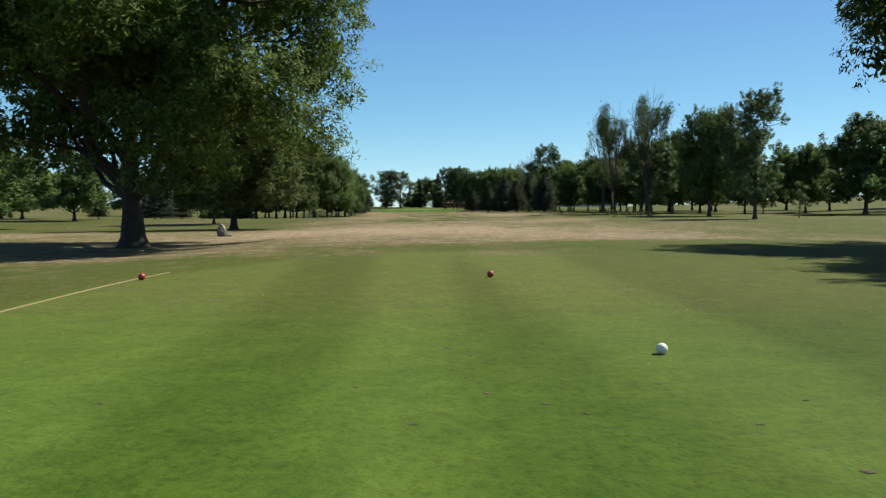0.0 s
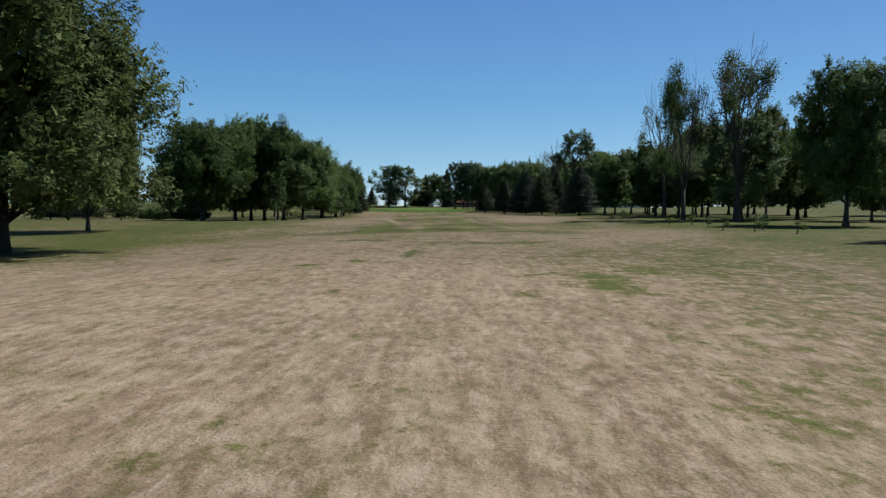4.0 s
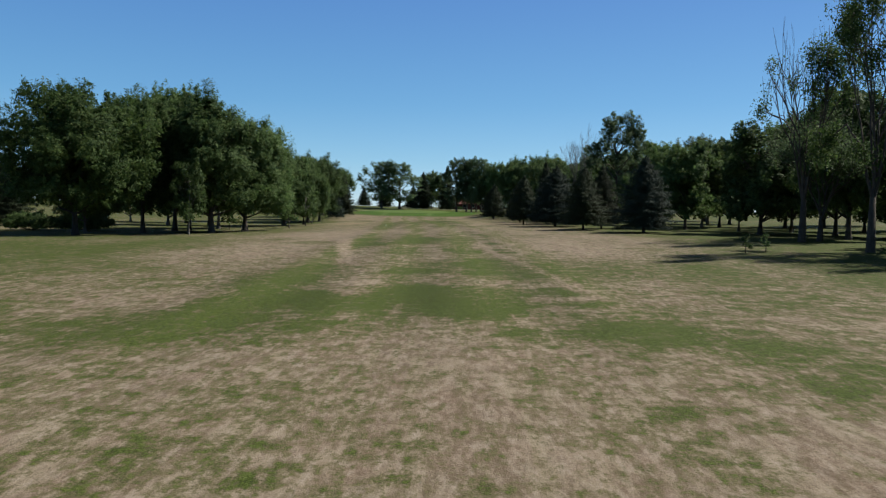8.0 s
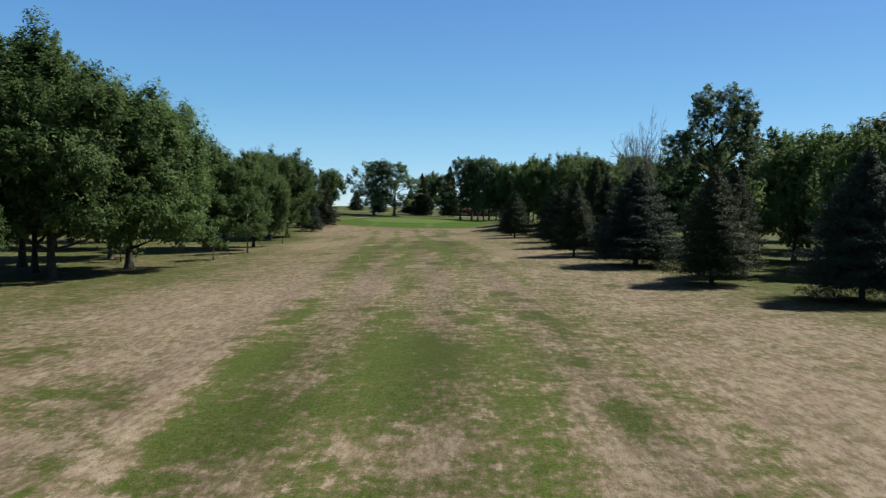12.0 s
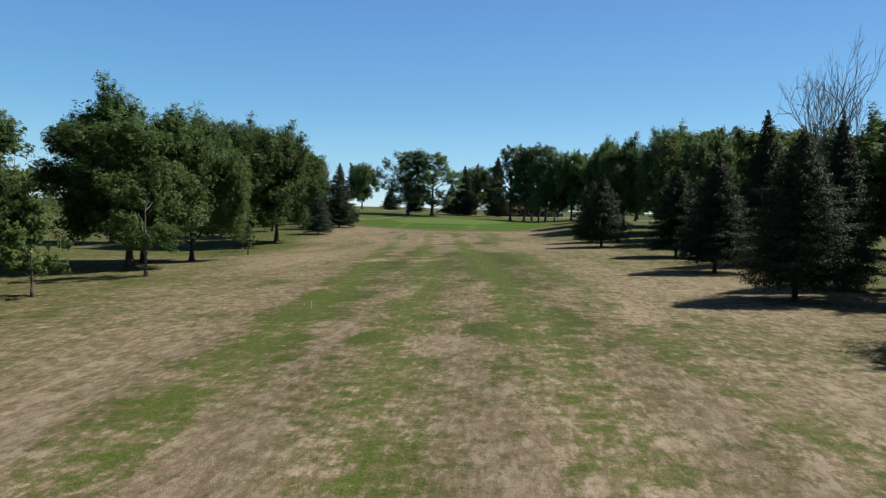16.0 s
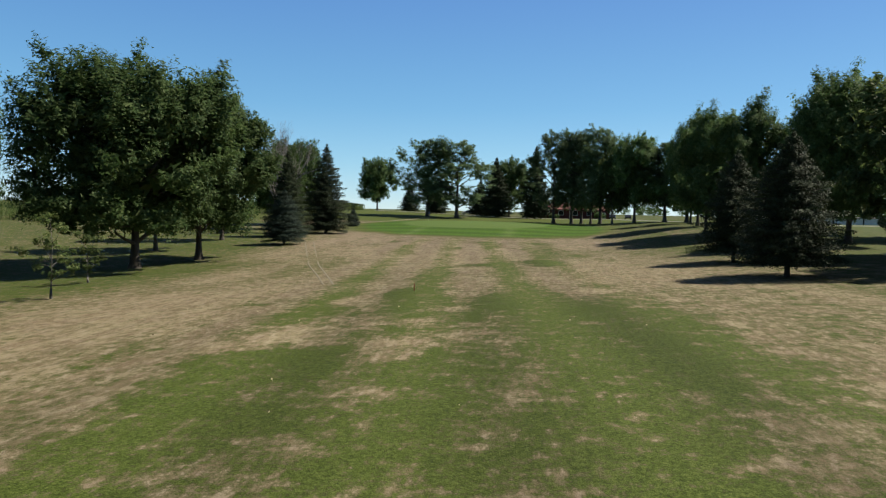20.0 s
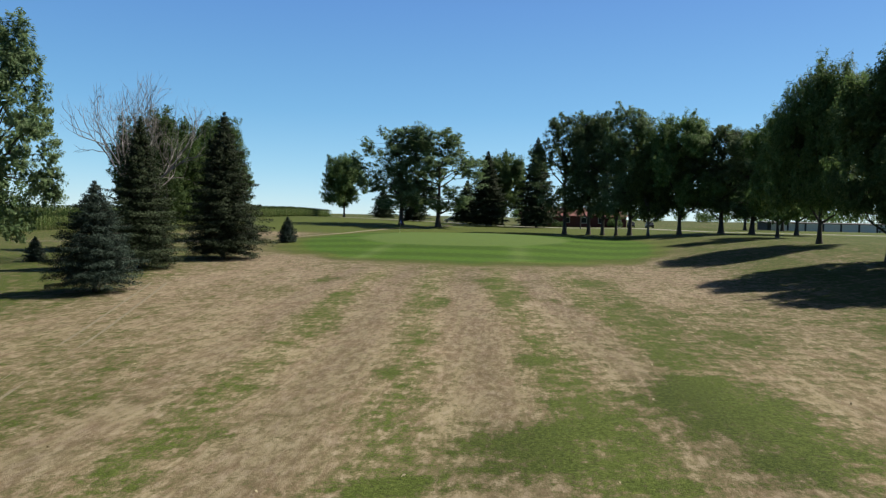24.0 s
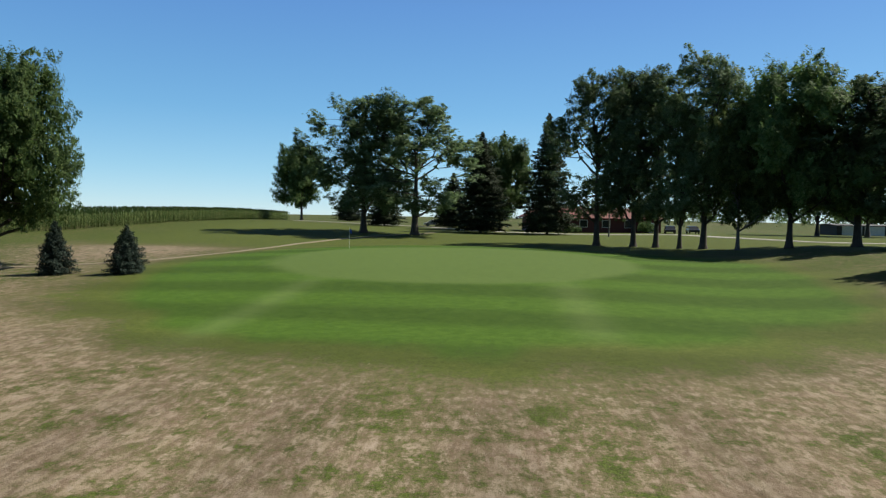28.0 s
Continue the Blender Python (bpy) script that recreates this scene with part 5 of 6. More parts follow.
plant("round_b", 43.0, 160, 16.5, 5.6, 130, "shade_tree", TREE_ROW)
plant("round_a", 48.5, 173, 16.5, 5.6, 210, "shade_tree", TREE_ROW)
plant("grove_b", 53, 166, 14.0, 5.0, 30, "shade_tree", TREE_ROW)
plant("grove_a", 60, 187, 15.0, 5.5, 70, "shade_tree", TREE_ROW)
plant("grove_b", 57, 205, 16.0, 6.0, 110, "shade_tree", TREE_ROW)
plant("round_a", 46, 205, 15.0, 5.0, 150, "shade_tree", TREE_ROW)
plant("round_c", 50, 222, 16.0, 5.5, 190, "shade_tree", TREE_ROW)
for k, x, y, h, r, a in (("grove_a", 66, 172, 15, 6.7, 10), ("grove_b", 74, 196, 16, 7.3, 60), ("grove_c", 52, 192, 14, 5.6, 100), ("grove_b", 68, 214, 16, 7.3, 140),
                         ("grove_a", 58, 232, 16, 6.7, 190), ("grove_b", 80, 228, 17, 7.8, 230), ("grove_a", 88, 182, 16, 7.3, 270), ("grove_c", 86, 158, 14, 6.2, 300),
                         ("grove_b", 96, 140, 16, 7.8, 20), ("grove_a", 104, 165, 16, 7.8, 80), ("grove_c", 40, 196, 14, 5.2, 120), ("grove_b", 38, 170, 14, 5.6, 45), ("grove_a", 55, 152, 15, 6.5, 95), ("grove_b", 34.5, 187, 13, 4.8, 200), ("grove_a", 36, 204, 14.5, 5.4, 170)):
    plant(k, x, y, h, r, a, "shade_tree", "green shade tree in the grove above dry grass")
plant("tall_a", 30.5, 213.5, 20.5, 5.8, 0, "cottonwood_tree", "tall silvery cottonwood with open crown")
plant("dead_dark", 28.6, 238.5, 20.3, 4.5, 200, "dead_tree", "bare dead tree with fine pale twigs")
for i, (x, y) in enumerate(((26.3, 122.5), (26.3, 110), (25, 96), (26.6, 92.5), (24.6, 116.6), (27.8, 119), (26.9, 146.4), (30.2, 131.4),
                            (24.3, 136.6), (22.6, 136), (24.4, 101), (29, 104))):
    plant("shoot", x, y, 1.0 + 0.2 * (i % 3), 0.4 + 0.06 * (i % 4), 50 * i, "sapling", "knee-high green shoot in the rough", "sapling", "shoots in the rough")
# right spruces
plant("spruce_blue", 24.3, 170.6, 9.4, 3.7, 0, "spruce_tree", BLUE)
plant("spruce_a", 18.6, 179.6, 8.6, 3.2, 40, "spruce_tree", SPRUCE)
plant("spruce_a", 22.2, 185.4, 9.1, 2.7, 140, "spruce_tree", SPRUCE)
plant("spruce_blue", 17.0, 195.0, 9.5, 4.6, 90, "spruce_tree", BLUE)
plant("spruce_a", 13.3, 207.8, 8.7, 2.9, 70, "spruce_tree", SPRUCE)
plant("spruce_b", 18.0, 214.0, 10.2, 2.7, 100, "spruce_tree", SPRUCE)
plant("spruce_a", 14.1, 223.9, 8.7, 2.9, 200, "spruce_tree", SPRUCE)
plant("spruce_b", 19.8, 230.9, 12.8, 3.0, 10, "spruce_tree", "tall narrow spruce beside the dead tree")
plant("spruce_a", 15.1, 239.6, 8.7, 3.0, 250, "spruce_tree", SPRUCE)
plant("spruce_a", 10.8, 258.6, 8.9, 3.3, 300, "spruce_tree", SPRUCE)
plant("spruce_a", 11.1, 271.1, 8.8, 3.0, 20, "spruce_tree", SPRUCE)
# wood behind the right spruces
for k, x, y, h, r, a in (("low_a", 27, 289, 16.5, 7.2, 0), ("low_b", 20.8, 302.5, 15.5, 5.6, 90), ("low_b", 18.4, 310.5, 15.2, 4.8, 30),
                         ("low_a", 22.0, 331, 17.6, 5.4, 60), ("grove_a", 25.5, 352, 15.4, 4.6, 120), ("grove_b", 37, 270, 15.0, 7.2, 0),
                         ("grove_a", 29, 256, 13.2, 6.2, 200), ("grove_b", 39, 246, 14.6, 7.2, 140), ("grove_a", 28, 243, 11.8, 5.5, 20),
                         ("grove_c", 41, 228, 15.0, 6.6, 80), ("grove_a", 42, 300, 17.0, 7.2, 160), ("low_b", 33, 311, 16.5, 6.7, 210),
                         ("grove_c", 26, 273, 14.0, 6.0, 250), ("grove_b", 24, 263, 13.5, 5.3, 290), ("grove_a", 62, 258, 18.0, 7.8, 0), ("low_b", 35.5, 251, 10.0, 5.2, 40), ("low_b", 43, 262, 11.0, 5.6, 130)):
    plant(k, x, y, h * 1.08, r, a, "shade_tree", "green shade tree in the wood beside the fairway")
# beyond the green
for x, y, h, r in ((-3.5, 437.5, 2.0, 2.2), (3.0, 438.0, 1.6, 1.8), (17.0, 437.6, 2.4, 2.0)):
    plant("bush", x, y, h, r, 40 * x, "shrub", "dark rounded shrub against the red clubhouse", "shrub")
COTTON = "tall cottonwood with open crown behind the green"
for k, x, y, h, r, a in (("tall_a", 1.5, 396, 24.0, 7.0, 0), ("tall_b", 5.8, 393, 23.5, 6.4, 60), ("tall_a", 8.0, 390, 23.0, 5.6, 120),
                         ("tall_b", 9.9, 386, 19.3, 4.4, 200), ("tall_b", 11.8, 383, 23.0, 6.4, 250), ("round_c", 14.0, 378, 16.1, 4.6, 40),
                         ("round_b", 18.6, 376, 19.8, 7.2, 300), ("tall_b", 25.0, 375, 18.0, 7.2, 100), ("tall_a", 29.5, 374, 17.2, 7.2, 150),
                         ("round_b", 36.0, 373, 15.8, 6.6, 10), ("round_a", 48.8, 438, 20.3, 7.7, 70), ("round_b", 57, 436, 20.3, 7.7, 170),
                         ("tall_b", -33.0, 411, 22.3, 9.1, 0), ("tall_a", -24.6, 409, 21.8, 9.7, 200), ("round_a", -11.0, 440, 19.3, 7.2, 0),
                         ("round_b", -64, 488, 21.0, 7.8, 90)):
    plant(k, x, y, h, r, a, "cottonwood_tree", COTTON)
plant("spruce_far", -14.6, 424, 18.0, 5.4, 0, "spruce_tree", "tall dark spruce behind the green")
plant("spruce_far", -3.0, 424, 21.5, 5.2, 90, "spruce_tree", "tall dark spruce behind the green")
plant("spruce_far", -52, 494, 10.5, 4.8, 40, "spruce_tree", "squat dark spruce at the edge of the corn")
plant("spruce_far", -35, 446, 11.0, 4.6, 140, "spruce_tree", "dark spruce in the shade behind the green")
plant("spruce_far", -21, 452, 12.0, 4.6, 200, "spruce_tree", "dark spruce in the shade behind the green")


# ---- things on the course ----
def box(bm, x0, y0, z0, x1, y1, z1, bevel=0.0):
    r = bmesh.ops.create_cube(bm, size=1.0)
    for v in r["verts"]:
        v.co = Vector(((x0 + x1) / 2 + v.co.x * (x1 - x0), (y0 + y1) / 2 + v.co.y * (y1 - y0), (z0 + z1) / 2 + v.co.z * (z1 - z0)))
    if bevel:
        bmesh.ops.bevel(bm, geom=list({e for v in r["verts"] for e in v.link_edges}), offset=bevel, segments=2, affect="EDGES")
    return bm


def cyl(bm, x, y, z0, z1, r0, r1=None, seg=14):
    r = bmesh.ops.create_cone(bm, cap_ends=True, segments=seg, radius1=r0, radius2=r0 if r1 is None else r1, depth=z1 - z0)
    for v in r["verts"]:
        v.co += Vector((x, y, (z0 + z1) / 2))
    return bm


def thing(name, x, y, label, category, turn=0.0, group="", z=None):
    ob = new(name)
    ob.matrix_basis = pose(x, y, gz(x, y) if z is None else z, 0, 0, turn)
    return tagged(ob, label, category, group)


RED = plain("red_paint", (0.24, 0.022, 0.018), 0.45, 0, 20, 0.3, 0.05)
WHITE = plain("white_paint", (0.60, 0.60, 0.57), 0.45, 0, 20, 0.12, 0.05)
BLUE_CLOTH = plain("blue_cloth", (0.03, 0.07, 0.28), 0.8, 0, 8, 0.2, 0.1)
STEEL = plain("steel", (0.35, 0.35, 0.36), 0.4, 0.6)
STONE = plain("grey_stone", (0.15, 0.13, 0.115), 0.9, 0, 4, 0.5, 0.9)
LIMESTONE = plain("pale_stone", (0.38, 0.35, 0.32), 0.85, 0, 5, 0.3, 0.6)
RUBBER = plain("black_rubber", (0.02, 0.02, 0.02), 0.8)
GLASS_DARK = plain("dark_glass", (0.02, 0.025, 0.03), 0.08, 0, 3, 0.1, 0)


def tee_marker(x, y, r, mat, label):
    m = thing("tee_marker", x, y, label, "tee marker", 0, "tee markers")
    bm = bmesh.new()
    bmesh.ops.create_uvsphere(bm, u_segments=24, v_segments=16, radius=r)
    for v in bm.verts:
        v.co.z = max(v.co.z, -r * 0.93) + r * 0.93
    for f in bm.faces:
        f.smooth = True
    part("ball", bm, mat, m)
    bm = cyl(bmesh.new(), 0, 0, -0.08, 0.01, 0.012, 0.008, 8)
    part("spike", bm, STEEL, m)


tee_marker(-6.1, 14.3, 0.072, RED, "round red tee marker ball on the mown tee")
tee_marker(1.0, 14.9, 0.072, RED, "round red tee marker ball on the mown tee")
tee_marker(2.15, 6.9, 0.056, WHITE, "round white tee marker ball on the mown tee")


def boulder(x, y):
    b = thing("stone_marker", x, y, "upright grey boulder marker with a pale face", "boulder", 15)
    rng = random.Random(4)
    bm = bmesh.new()
    bmesh.ops.create_icosphere(bm, subdivisions=4, radius=1.0)
    for v in bm.verts:
        n = noise.fractal(v.co * 1.3, 0.8, 2.0, 4) * 0.16
        v.co *= 1 + n
        v.co.x *= 0.34 * (1 - 0.22 * v.co.z)
        v.co.y *= 0.26
        v.co.z = (v.co.z + 0.75) * 0.50
    for f in bm.faces:
        f.smooth = True
    part("stone", bm, STONE, b)
    bm = bmesh.new()
    bmesh.ops.create_icosphere(bm, subdivisions=3, radius=1.0)
    for v in bm.verts:
        v.co *= 1 + noise.fractal(v.co * 2.0, 0.8, 2.0, 3) * 0.12
        v.co = Vector((v.co.x * 0.15 + 0.06, v.co.y * 0.05 - 0.235, v.co.z * 0.22 + 0.52))
    part("pale_face", bm, LIMESTONE, b, "pale weathered stone face")
    bm = bmesh.new()
    bmesh.ops.create_icosphere(bm, subdivisions=3, radius=1.0)
    for v in bm.verts:
        v.co *= 1 + noise.fractal(v.co * 1.7, 0.8, 2.0, 3) * 0.2
        v.co = Vector((v.co.x * 0.3 + 0.42, v.co.y * 0.22 + 0.1, v.co.z * 0.13 + 0.06))
    part("foot_stone", bm, STONE, b)


boulder(-15.4, 49.4)


def flagstick(x, y):
    f = thing("golf_flag", x, y, "white flagstick with a small blue flag in the green", "golf flag")
    part("pole", cyl(bmesh.new(), 0, 0, -0.05, 2.05, 0.012, 0.01, 10), WHITE, f)
    bm = bmesh.new()
    nx, nz = 12, 6
    grid = [[bm.verts.new((0.012 + 0.24 * i / nx + 0.0, 0.035 * math.sin(i * 0.9) * i / nx, 2.02 - 0.42 * j / nz - 0.20 * (i / nx) ** 1.2)) for j in range(nz + 1)] for i in range(nx + 1)]
    for i in range(nx):
        for j in range(nz):
            bm.faces.new((grid[i][j], grid[i + 1][j], grid[i + 1][j + 1], grid[i][j + 1]))
    bmesh.ops.solidify(bm, geom=bm.faces[:], thickness=0.004)
    part("flag", bm, BLUE_CLOTH, f)
    part("cup_rim", cyl(bmesh.new(), 0, 0, -0.02, 0.004, 0.054, 0.054, 20), WHITE, f)


flagstick(-26.6, 368.4)


def stake(x, y, h, mat, label, tilt=0):
    s = thing("yardage_stake", x, y, label, "stake", 0, "stakes on the fairway")
    bm = box(bmesh.new(), -0.02, -0.02, -0.1, 0.02, 0.02, h - 0.05, 0.004)
    part("post", bm, mat, s)
    bm = cyl(bmesh.new(), 0, 0, h - 0.05, h, 0.026, 0.006, 8)
    part("cap", bm, mat, s)


stake(-10.1, 203.0, 0.42, WHITE, "thin white yardage stake in the fairway")
stake(-10.75, 251.0, 0.42, RED, "thin red yardage stake in the fairway")


# ---- paths ----
def ribbon(name, pts, width, mat, label, lift=0.012, crown=0.02):
    """A path laid on the ground along a smooth line, with a soft wavering edge and real thickness."""
    rng = np.random.default_rng(len(pts) * 7)
    P = np.array(pts, float)
    s = np.concatenate([[0], np.cumsum(np.hypot(*np.diff(P, axis=0).T))])
    q = np.arange(0, s[-1], 0.8)
    X, Y = np.interp(q, s, P[:, 0]), np.interp(q, s, P[:, 1])
    for _ in range(6):
        X[1:-1] = (X[:-2] + X[1:-1] * 2 + X[2:]) / 4
        Y[1:-1] = (Y[:-2] + Y[1:-1] * 2 + Y[2:]) / 4
    tx, ty = np.gradient(X), np.gradient(Y)
    L = np.hypot(tx, ty)
    nx, ny = -ty / L, tx / L
    verts, faces = [], []
    cols = (-1.0, -0.9, 0.0, 0.9, 1.0)
    for i in range(len(q)):
        w = width / 2 * (1 + rng.uniform(-0.12, 0.12))
        for c in cols:
            px, py = X[i] + nx[i] * w * c, Y[i] + ny[i] * w * c
            h = -0.05 if abs(c) == 1 else lift + 0.05 + (crown if c == 0 else 0)
            verts.append((px, py, gz(px, py) + h))
    for i in range(len(q) - 1):
        for k in range(4):
            a = i * 5 + k
            faces.append((a, a + 1, a + 6, a + 5))
    return tagged(new(name, mesh_from(name, verts, faces, mat)), label, "path", "", "structure")


GRAVEL = plain("gravel", (0.17, 0.14, 0.095), 0.95, 0, 3, 0.25, 0.6)
CONCRETE = plain("concrete", (0.28, 0.26, 0.23), 0.9, 0, 1.5, 0.15, 0.2)
ribbon("cart_path", [(-70, 338), (-56, 347), (-42.1, 357), (-37.5, 366), (-36.4, 384), (-33.5, 394), (-30, 402), (-22, 416)], 0.75, GRAVEL, "narrow pale gravel cart path round the green")
ribbon("road", [(-60, 468), (-28, 450), (-12, 431), (4, 428), (19, 424), (23, 405), (27, 390), (45, 386), (90, 392), (160, 398)], 2.6, CONCRETE, "pale concrete drive past the trees")
BLEACHED = plain("bleached_grass", (0.148, 0.124, 0.083), 0.95, 0, 5, 0.3, 0.5)
for side in (0.0, 1.0):
    ribbon("tyre_track", [(-33.2 + side * 1.1, 302), (-28.0 + side * 1.0, 286.4), (-23.0 + 0.85 * side, 271.4), (-19.6 + side * 0.7, 262.5), (-16.8 + 0.6 * side, 254.7)],
           0.13, BLEACHED, "thin bleached tyre track in dry grass", -0.035, 0.004)



# ---- buildings beyond the green ----
BRICK_RED = plain("red_siding", (0.09, 0.02, 0.017), 0.8, 0, 5, 0.3, 0.3)
ROOF_RED = plain("red_roof", (0.13, 0.03, 0.024), 0.7, 0, 3, 0.3, 0.3)
METAL_WHITE = plain("white_metal", (0.62, 0.62, 0.61), 0.8, 0.0, 2, 0.12, 0.1)
METAL_DARK = plain("dark_siding", (0.035, 0.033, 0.034), 0.8, 0.0, 3, 0.2, 0.15)


def clubhouse(x, y):
    h = thing("clubhouse", x, y, "low dark red clubhouse with shallow roof behind trees", "building", 4)
    W, D, E, R = 26.0, 11.0, 2.9, 4.9
    part("wall", box(bmesh.new(), -W / 2, 0, -0.4, W / 2, D, E), BRICK_RED, h)
    bm = bmesh.new()
    o = 0.9
    v = [bm.verts.new(c) for c in ((-W / 2 - o, -o, E - 0.05), (W / 2 + o, -o, E - 0.05), (W / 2 + o, D + o, E - 0.05), (-W / 2 - o, D + o, E - 0.05),
                                   (-W / 2 + 2, D / 2, R), (W / 2 - 2, D / 2, R))]
    for f in ((0, 1, 5, 4), (2, 3, 4, 5), (1, 2, 5), (3, 0, 4), (3, 2, 1, 0)):
        bm.faces.new([v[i] for i in f])
    part("roof", bm, ROOF_RED, h)
    for i in range(5):
        wx = -11 + 4.4 * i
        w = part("window", box(bmesh.new(), wx - 0.8, -0.09, 1.0, wx + 0.8, 0.02, 2.5, 0.01), WHITE, h)
        part("pane", box(bmesh.new(), wx - 0.7, -0.11, 1.1, wx + 0.7, -0.085, 2.4), GLASS_DARK, w)
    d = part("door", box(bmesh.new(), 10.6, -0.10, 0.0, 11.7, 0.02, 2.1, 0.01), WHITE, h)
    part("handle", cyl(bmesh.new(), 10.75, -0.14, 0.95, 1.15, 0.02), STEEL, d)
    part("chimney", box(bmesh.new(), 4, 5, 3.6, 5.0, 6.0, 5.9, 0.02), BRICK_RED, h)


clubhouse(7.5, 440)


def shed(x, y, turn):
    h = thing("storage_shed", x, y, "long low storage shed with white doors between dark posts", "shed", turn)
    W, D, E, R = 54.0, 9.0, 2.15, 2.4
    part("wall", box(bmesh.new(), 0, 0, -0.4, W, D, E), METAL_DARK, h)
    bm = bmesh.new()
    v = [bm.verts.new(c) for c in ((-0.4, -0.5, E - 0.05), (W + 0.4, -0.5, E - 0.05), (W + 0.4, D + 0.5, E - 0.05), (-0.4, D + 0.5, E - 0.05), (-0.4, D / 2, R), (W + 0.4, D / 2, R))]
    for f in ((0, 1, 5, 4), (2, 3, 4, 5), (1, 2, 5), (3, 0, 4), (3, 2, 1, 0)):
        bm.faces.new([v[i] for i in f])
    part("roof", bm, METAL_DARK, h)
    for i in range(12):
        part("door", box(bmesh.new(), 1.0 + 4.4 * i, -0.08, 0.0, 4.9 + 4.4 * i, 0.02, 1.95, 0.01), METAL_WHITE, h)


shed(59, 452, -3)


def parked_car(x, y, turn, paint, label, length=4.6):
    c = thing("parked_car", x, y, label, "car", turn)
    prof = [(-0.5, 0.35), (-0.5, 0.75), (-0.30, 0.92), (-0.17, 1.42), (0.22, 1.46), (0.42, 1.40), (0.5, 0.95), (0.5, 0.35)]
    bm = bmesh.new()
    for sy in (-0.88, 0.88):
        vs = [bm.verts.new((px * length, sy * (0.86 if pz > 1.2 else 1), pz)) for px, pz in prof]
        bm.faces.new(vs if sy > 0 else vs[::-1])
    bm.verts.ensure_lookup_table()
    n = len(prof)
    for i in range(n):
        j = (i + 1) % n
        bm.faces.new((bm.verts[i], bm.verts[j], bm.verts[n + j], bm.verts[n + i]))
    bmesh.ops.recalc_face_normals(bm, faces=bm.faces[:])
    bmesh.ops.bevel(bm, geom=bm.edges[:], offset=0.05, segments=2, affect="EDGES")
    part("body", bm, paint, c)
    for sy in (-0.86, 0.86):
        part("side_window", box(bmesh.new(), -0.14 * length, sy - 0.03, 0.98, 0.38 * length, sy + 0.03, 1.34, 0.02), GLASS_DARK, c)
    for sx in (-0.31, 0.31):
        for sy in (-0.82, 0.82):
            bm = bmesh.new()
            r = bmesh.ops.create_cone(bm, cap_ends=True, segments=20, radius1=0.33, radius2=0.33, depth=0.22)
            for v in bm.verts:
                v.co = Vector((v.co.x + sx * length, v.co.z + sy, v.co.y + 0.33))
            w = part("wheel", bm, RUBBER, c)
            bm = bmesh.new()
            bmesh.ops.create_cone(bm, cap_ends=True, segments=16, radius1=0.19, radius2=0.19, depth=0.24)
            for v in bm.verts:
                v.co = Vector((v.co.x + sx * length, v.co.z + sy, v.co.y + 0.33))
            part("rim", bm, STEEL, w)


CARDARK = plain("dark_paint", (0.03, 0.032, 0.04), 0.25, 0.2, 3, 0.05, 0)
parked_car(-25.5, 457, 8, WHITE, "white car parked beyond the trees", 4.6)
parked_car(-39.3, 466, 30, WHITE, "white van parked on the grass by the corn", 4.4)
parked_car(20.5, 434, 80, CARDARK, "dark car parked on the drive")
parked_car(25.5, 437, 85, CARDARK, "dark car parked on the drive")


def utility_pole(x, y):
    p = thing("utility_pole", x, y, "grey weathered wooden pole beside the drive", "pole")
    part("post", cyl(bmesh.new(), 0, 0, -0.3, 4.6, 0.13, 0.10, 12), BARK_GREY, p)
    part("lamp_box", box(bmesh.new(), -0.16, -0.23, 4.1, 0.16, -0.11, 4.5, 0.02), STEEL, p)


utility_pole(6.7, 418)


# ---- cornfield on the hill ----
def cornfield():
    rng = np.random.default_rng(77)
    edge_y = [330, 387, 398, 416, 440, 470, 520]
    edge_x = [-88, -77, -72, -68, -67.5, -70, -76]
    rows = []
    for _ in range(9000):
        y = rng.uniform(330, 520)
        d = rng.exponential(9.0) if rng.uniform() < 0.55 else rng.uniform(0, 110)
        d = round(d / 0.76) * 0.76
        x = np.interp(y, edge_y, edge_x) - 0.5 - d
        rows.append((x + rng.normal(0, 0.05), y))
    v = []
    for x, y in rows:
        z, h = gz(x, y), rng.uniform(2.0, 2.5)
        a0 = rng.uniform(0, 6.28)
        for k in range(7):
            a = a0 + k * 3.14 + rng.uniform(-0.5, 0.5)
            zz = z + h * (0.15 + 0.11 * k)
            L, w = rng.uniform(0.55, 0.85), 0.09
            o, sd = np.array([math.cos(a), math.sin(a), 0]), np.array([-math.sin(a), math.cos(a), 0])
            p0 = np.array([x, y, zz])
            p1 = p0 + o * L * 0.5 + np.array([0, 0, 0.22])
            p2 = p0 + o * L - np.array([0, 0, 0.10])
            v.append((p0 - sd * 0.02, p1 - sd * w / 2, p2, p1 + sd * w / 2))
        p = np.array([x, y, z])
        s = 0.025
        v.append((p + (-s, 0, 0), p + (s, 0, 0), p + (s * 0.5, 0, h), p + (-s * 0.5, 0, h)))
        v.append((p + (-0.05, 0, h * 0.95), p + (0.05, 0, h * 0.95), p + (0.10, 0, h + 0.22), p + (-0.10, 0, h + 0.22)))
    ob = new("corn", quads_mesh("corn", np.array(v), CORN))
    return tagged(ob, "field of tall green corn with pale tassels", "corn", "", "stuff")


cornfield()


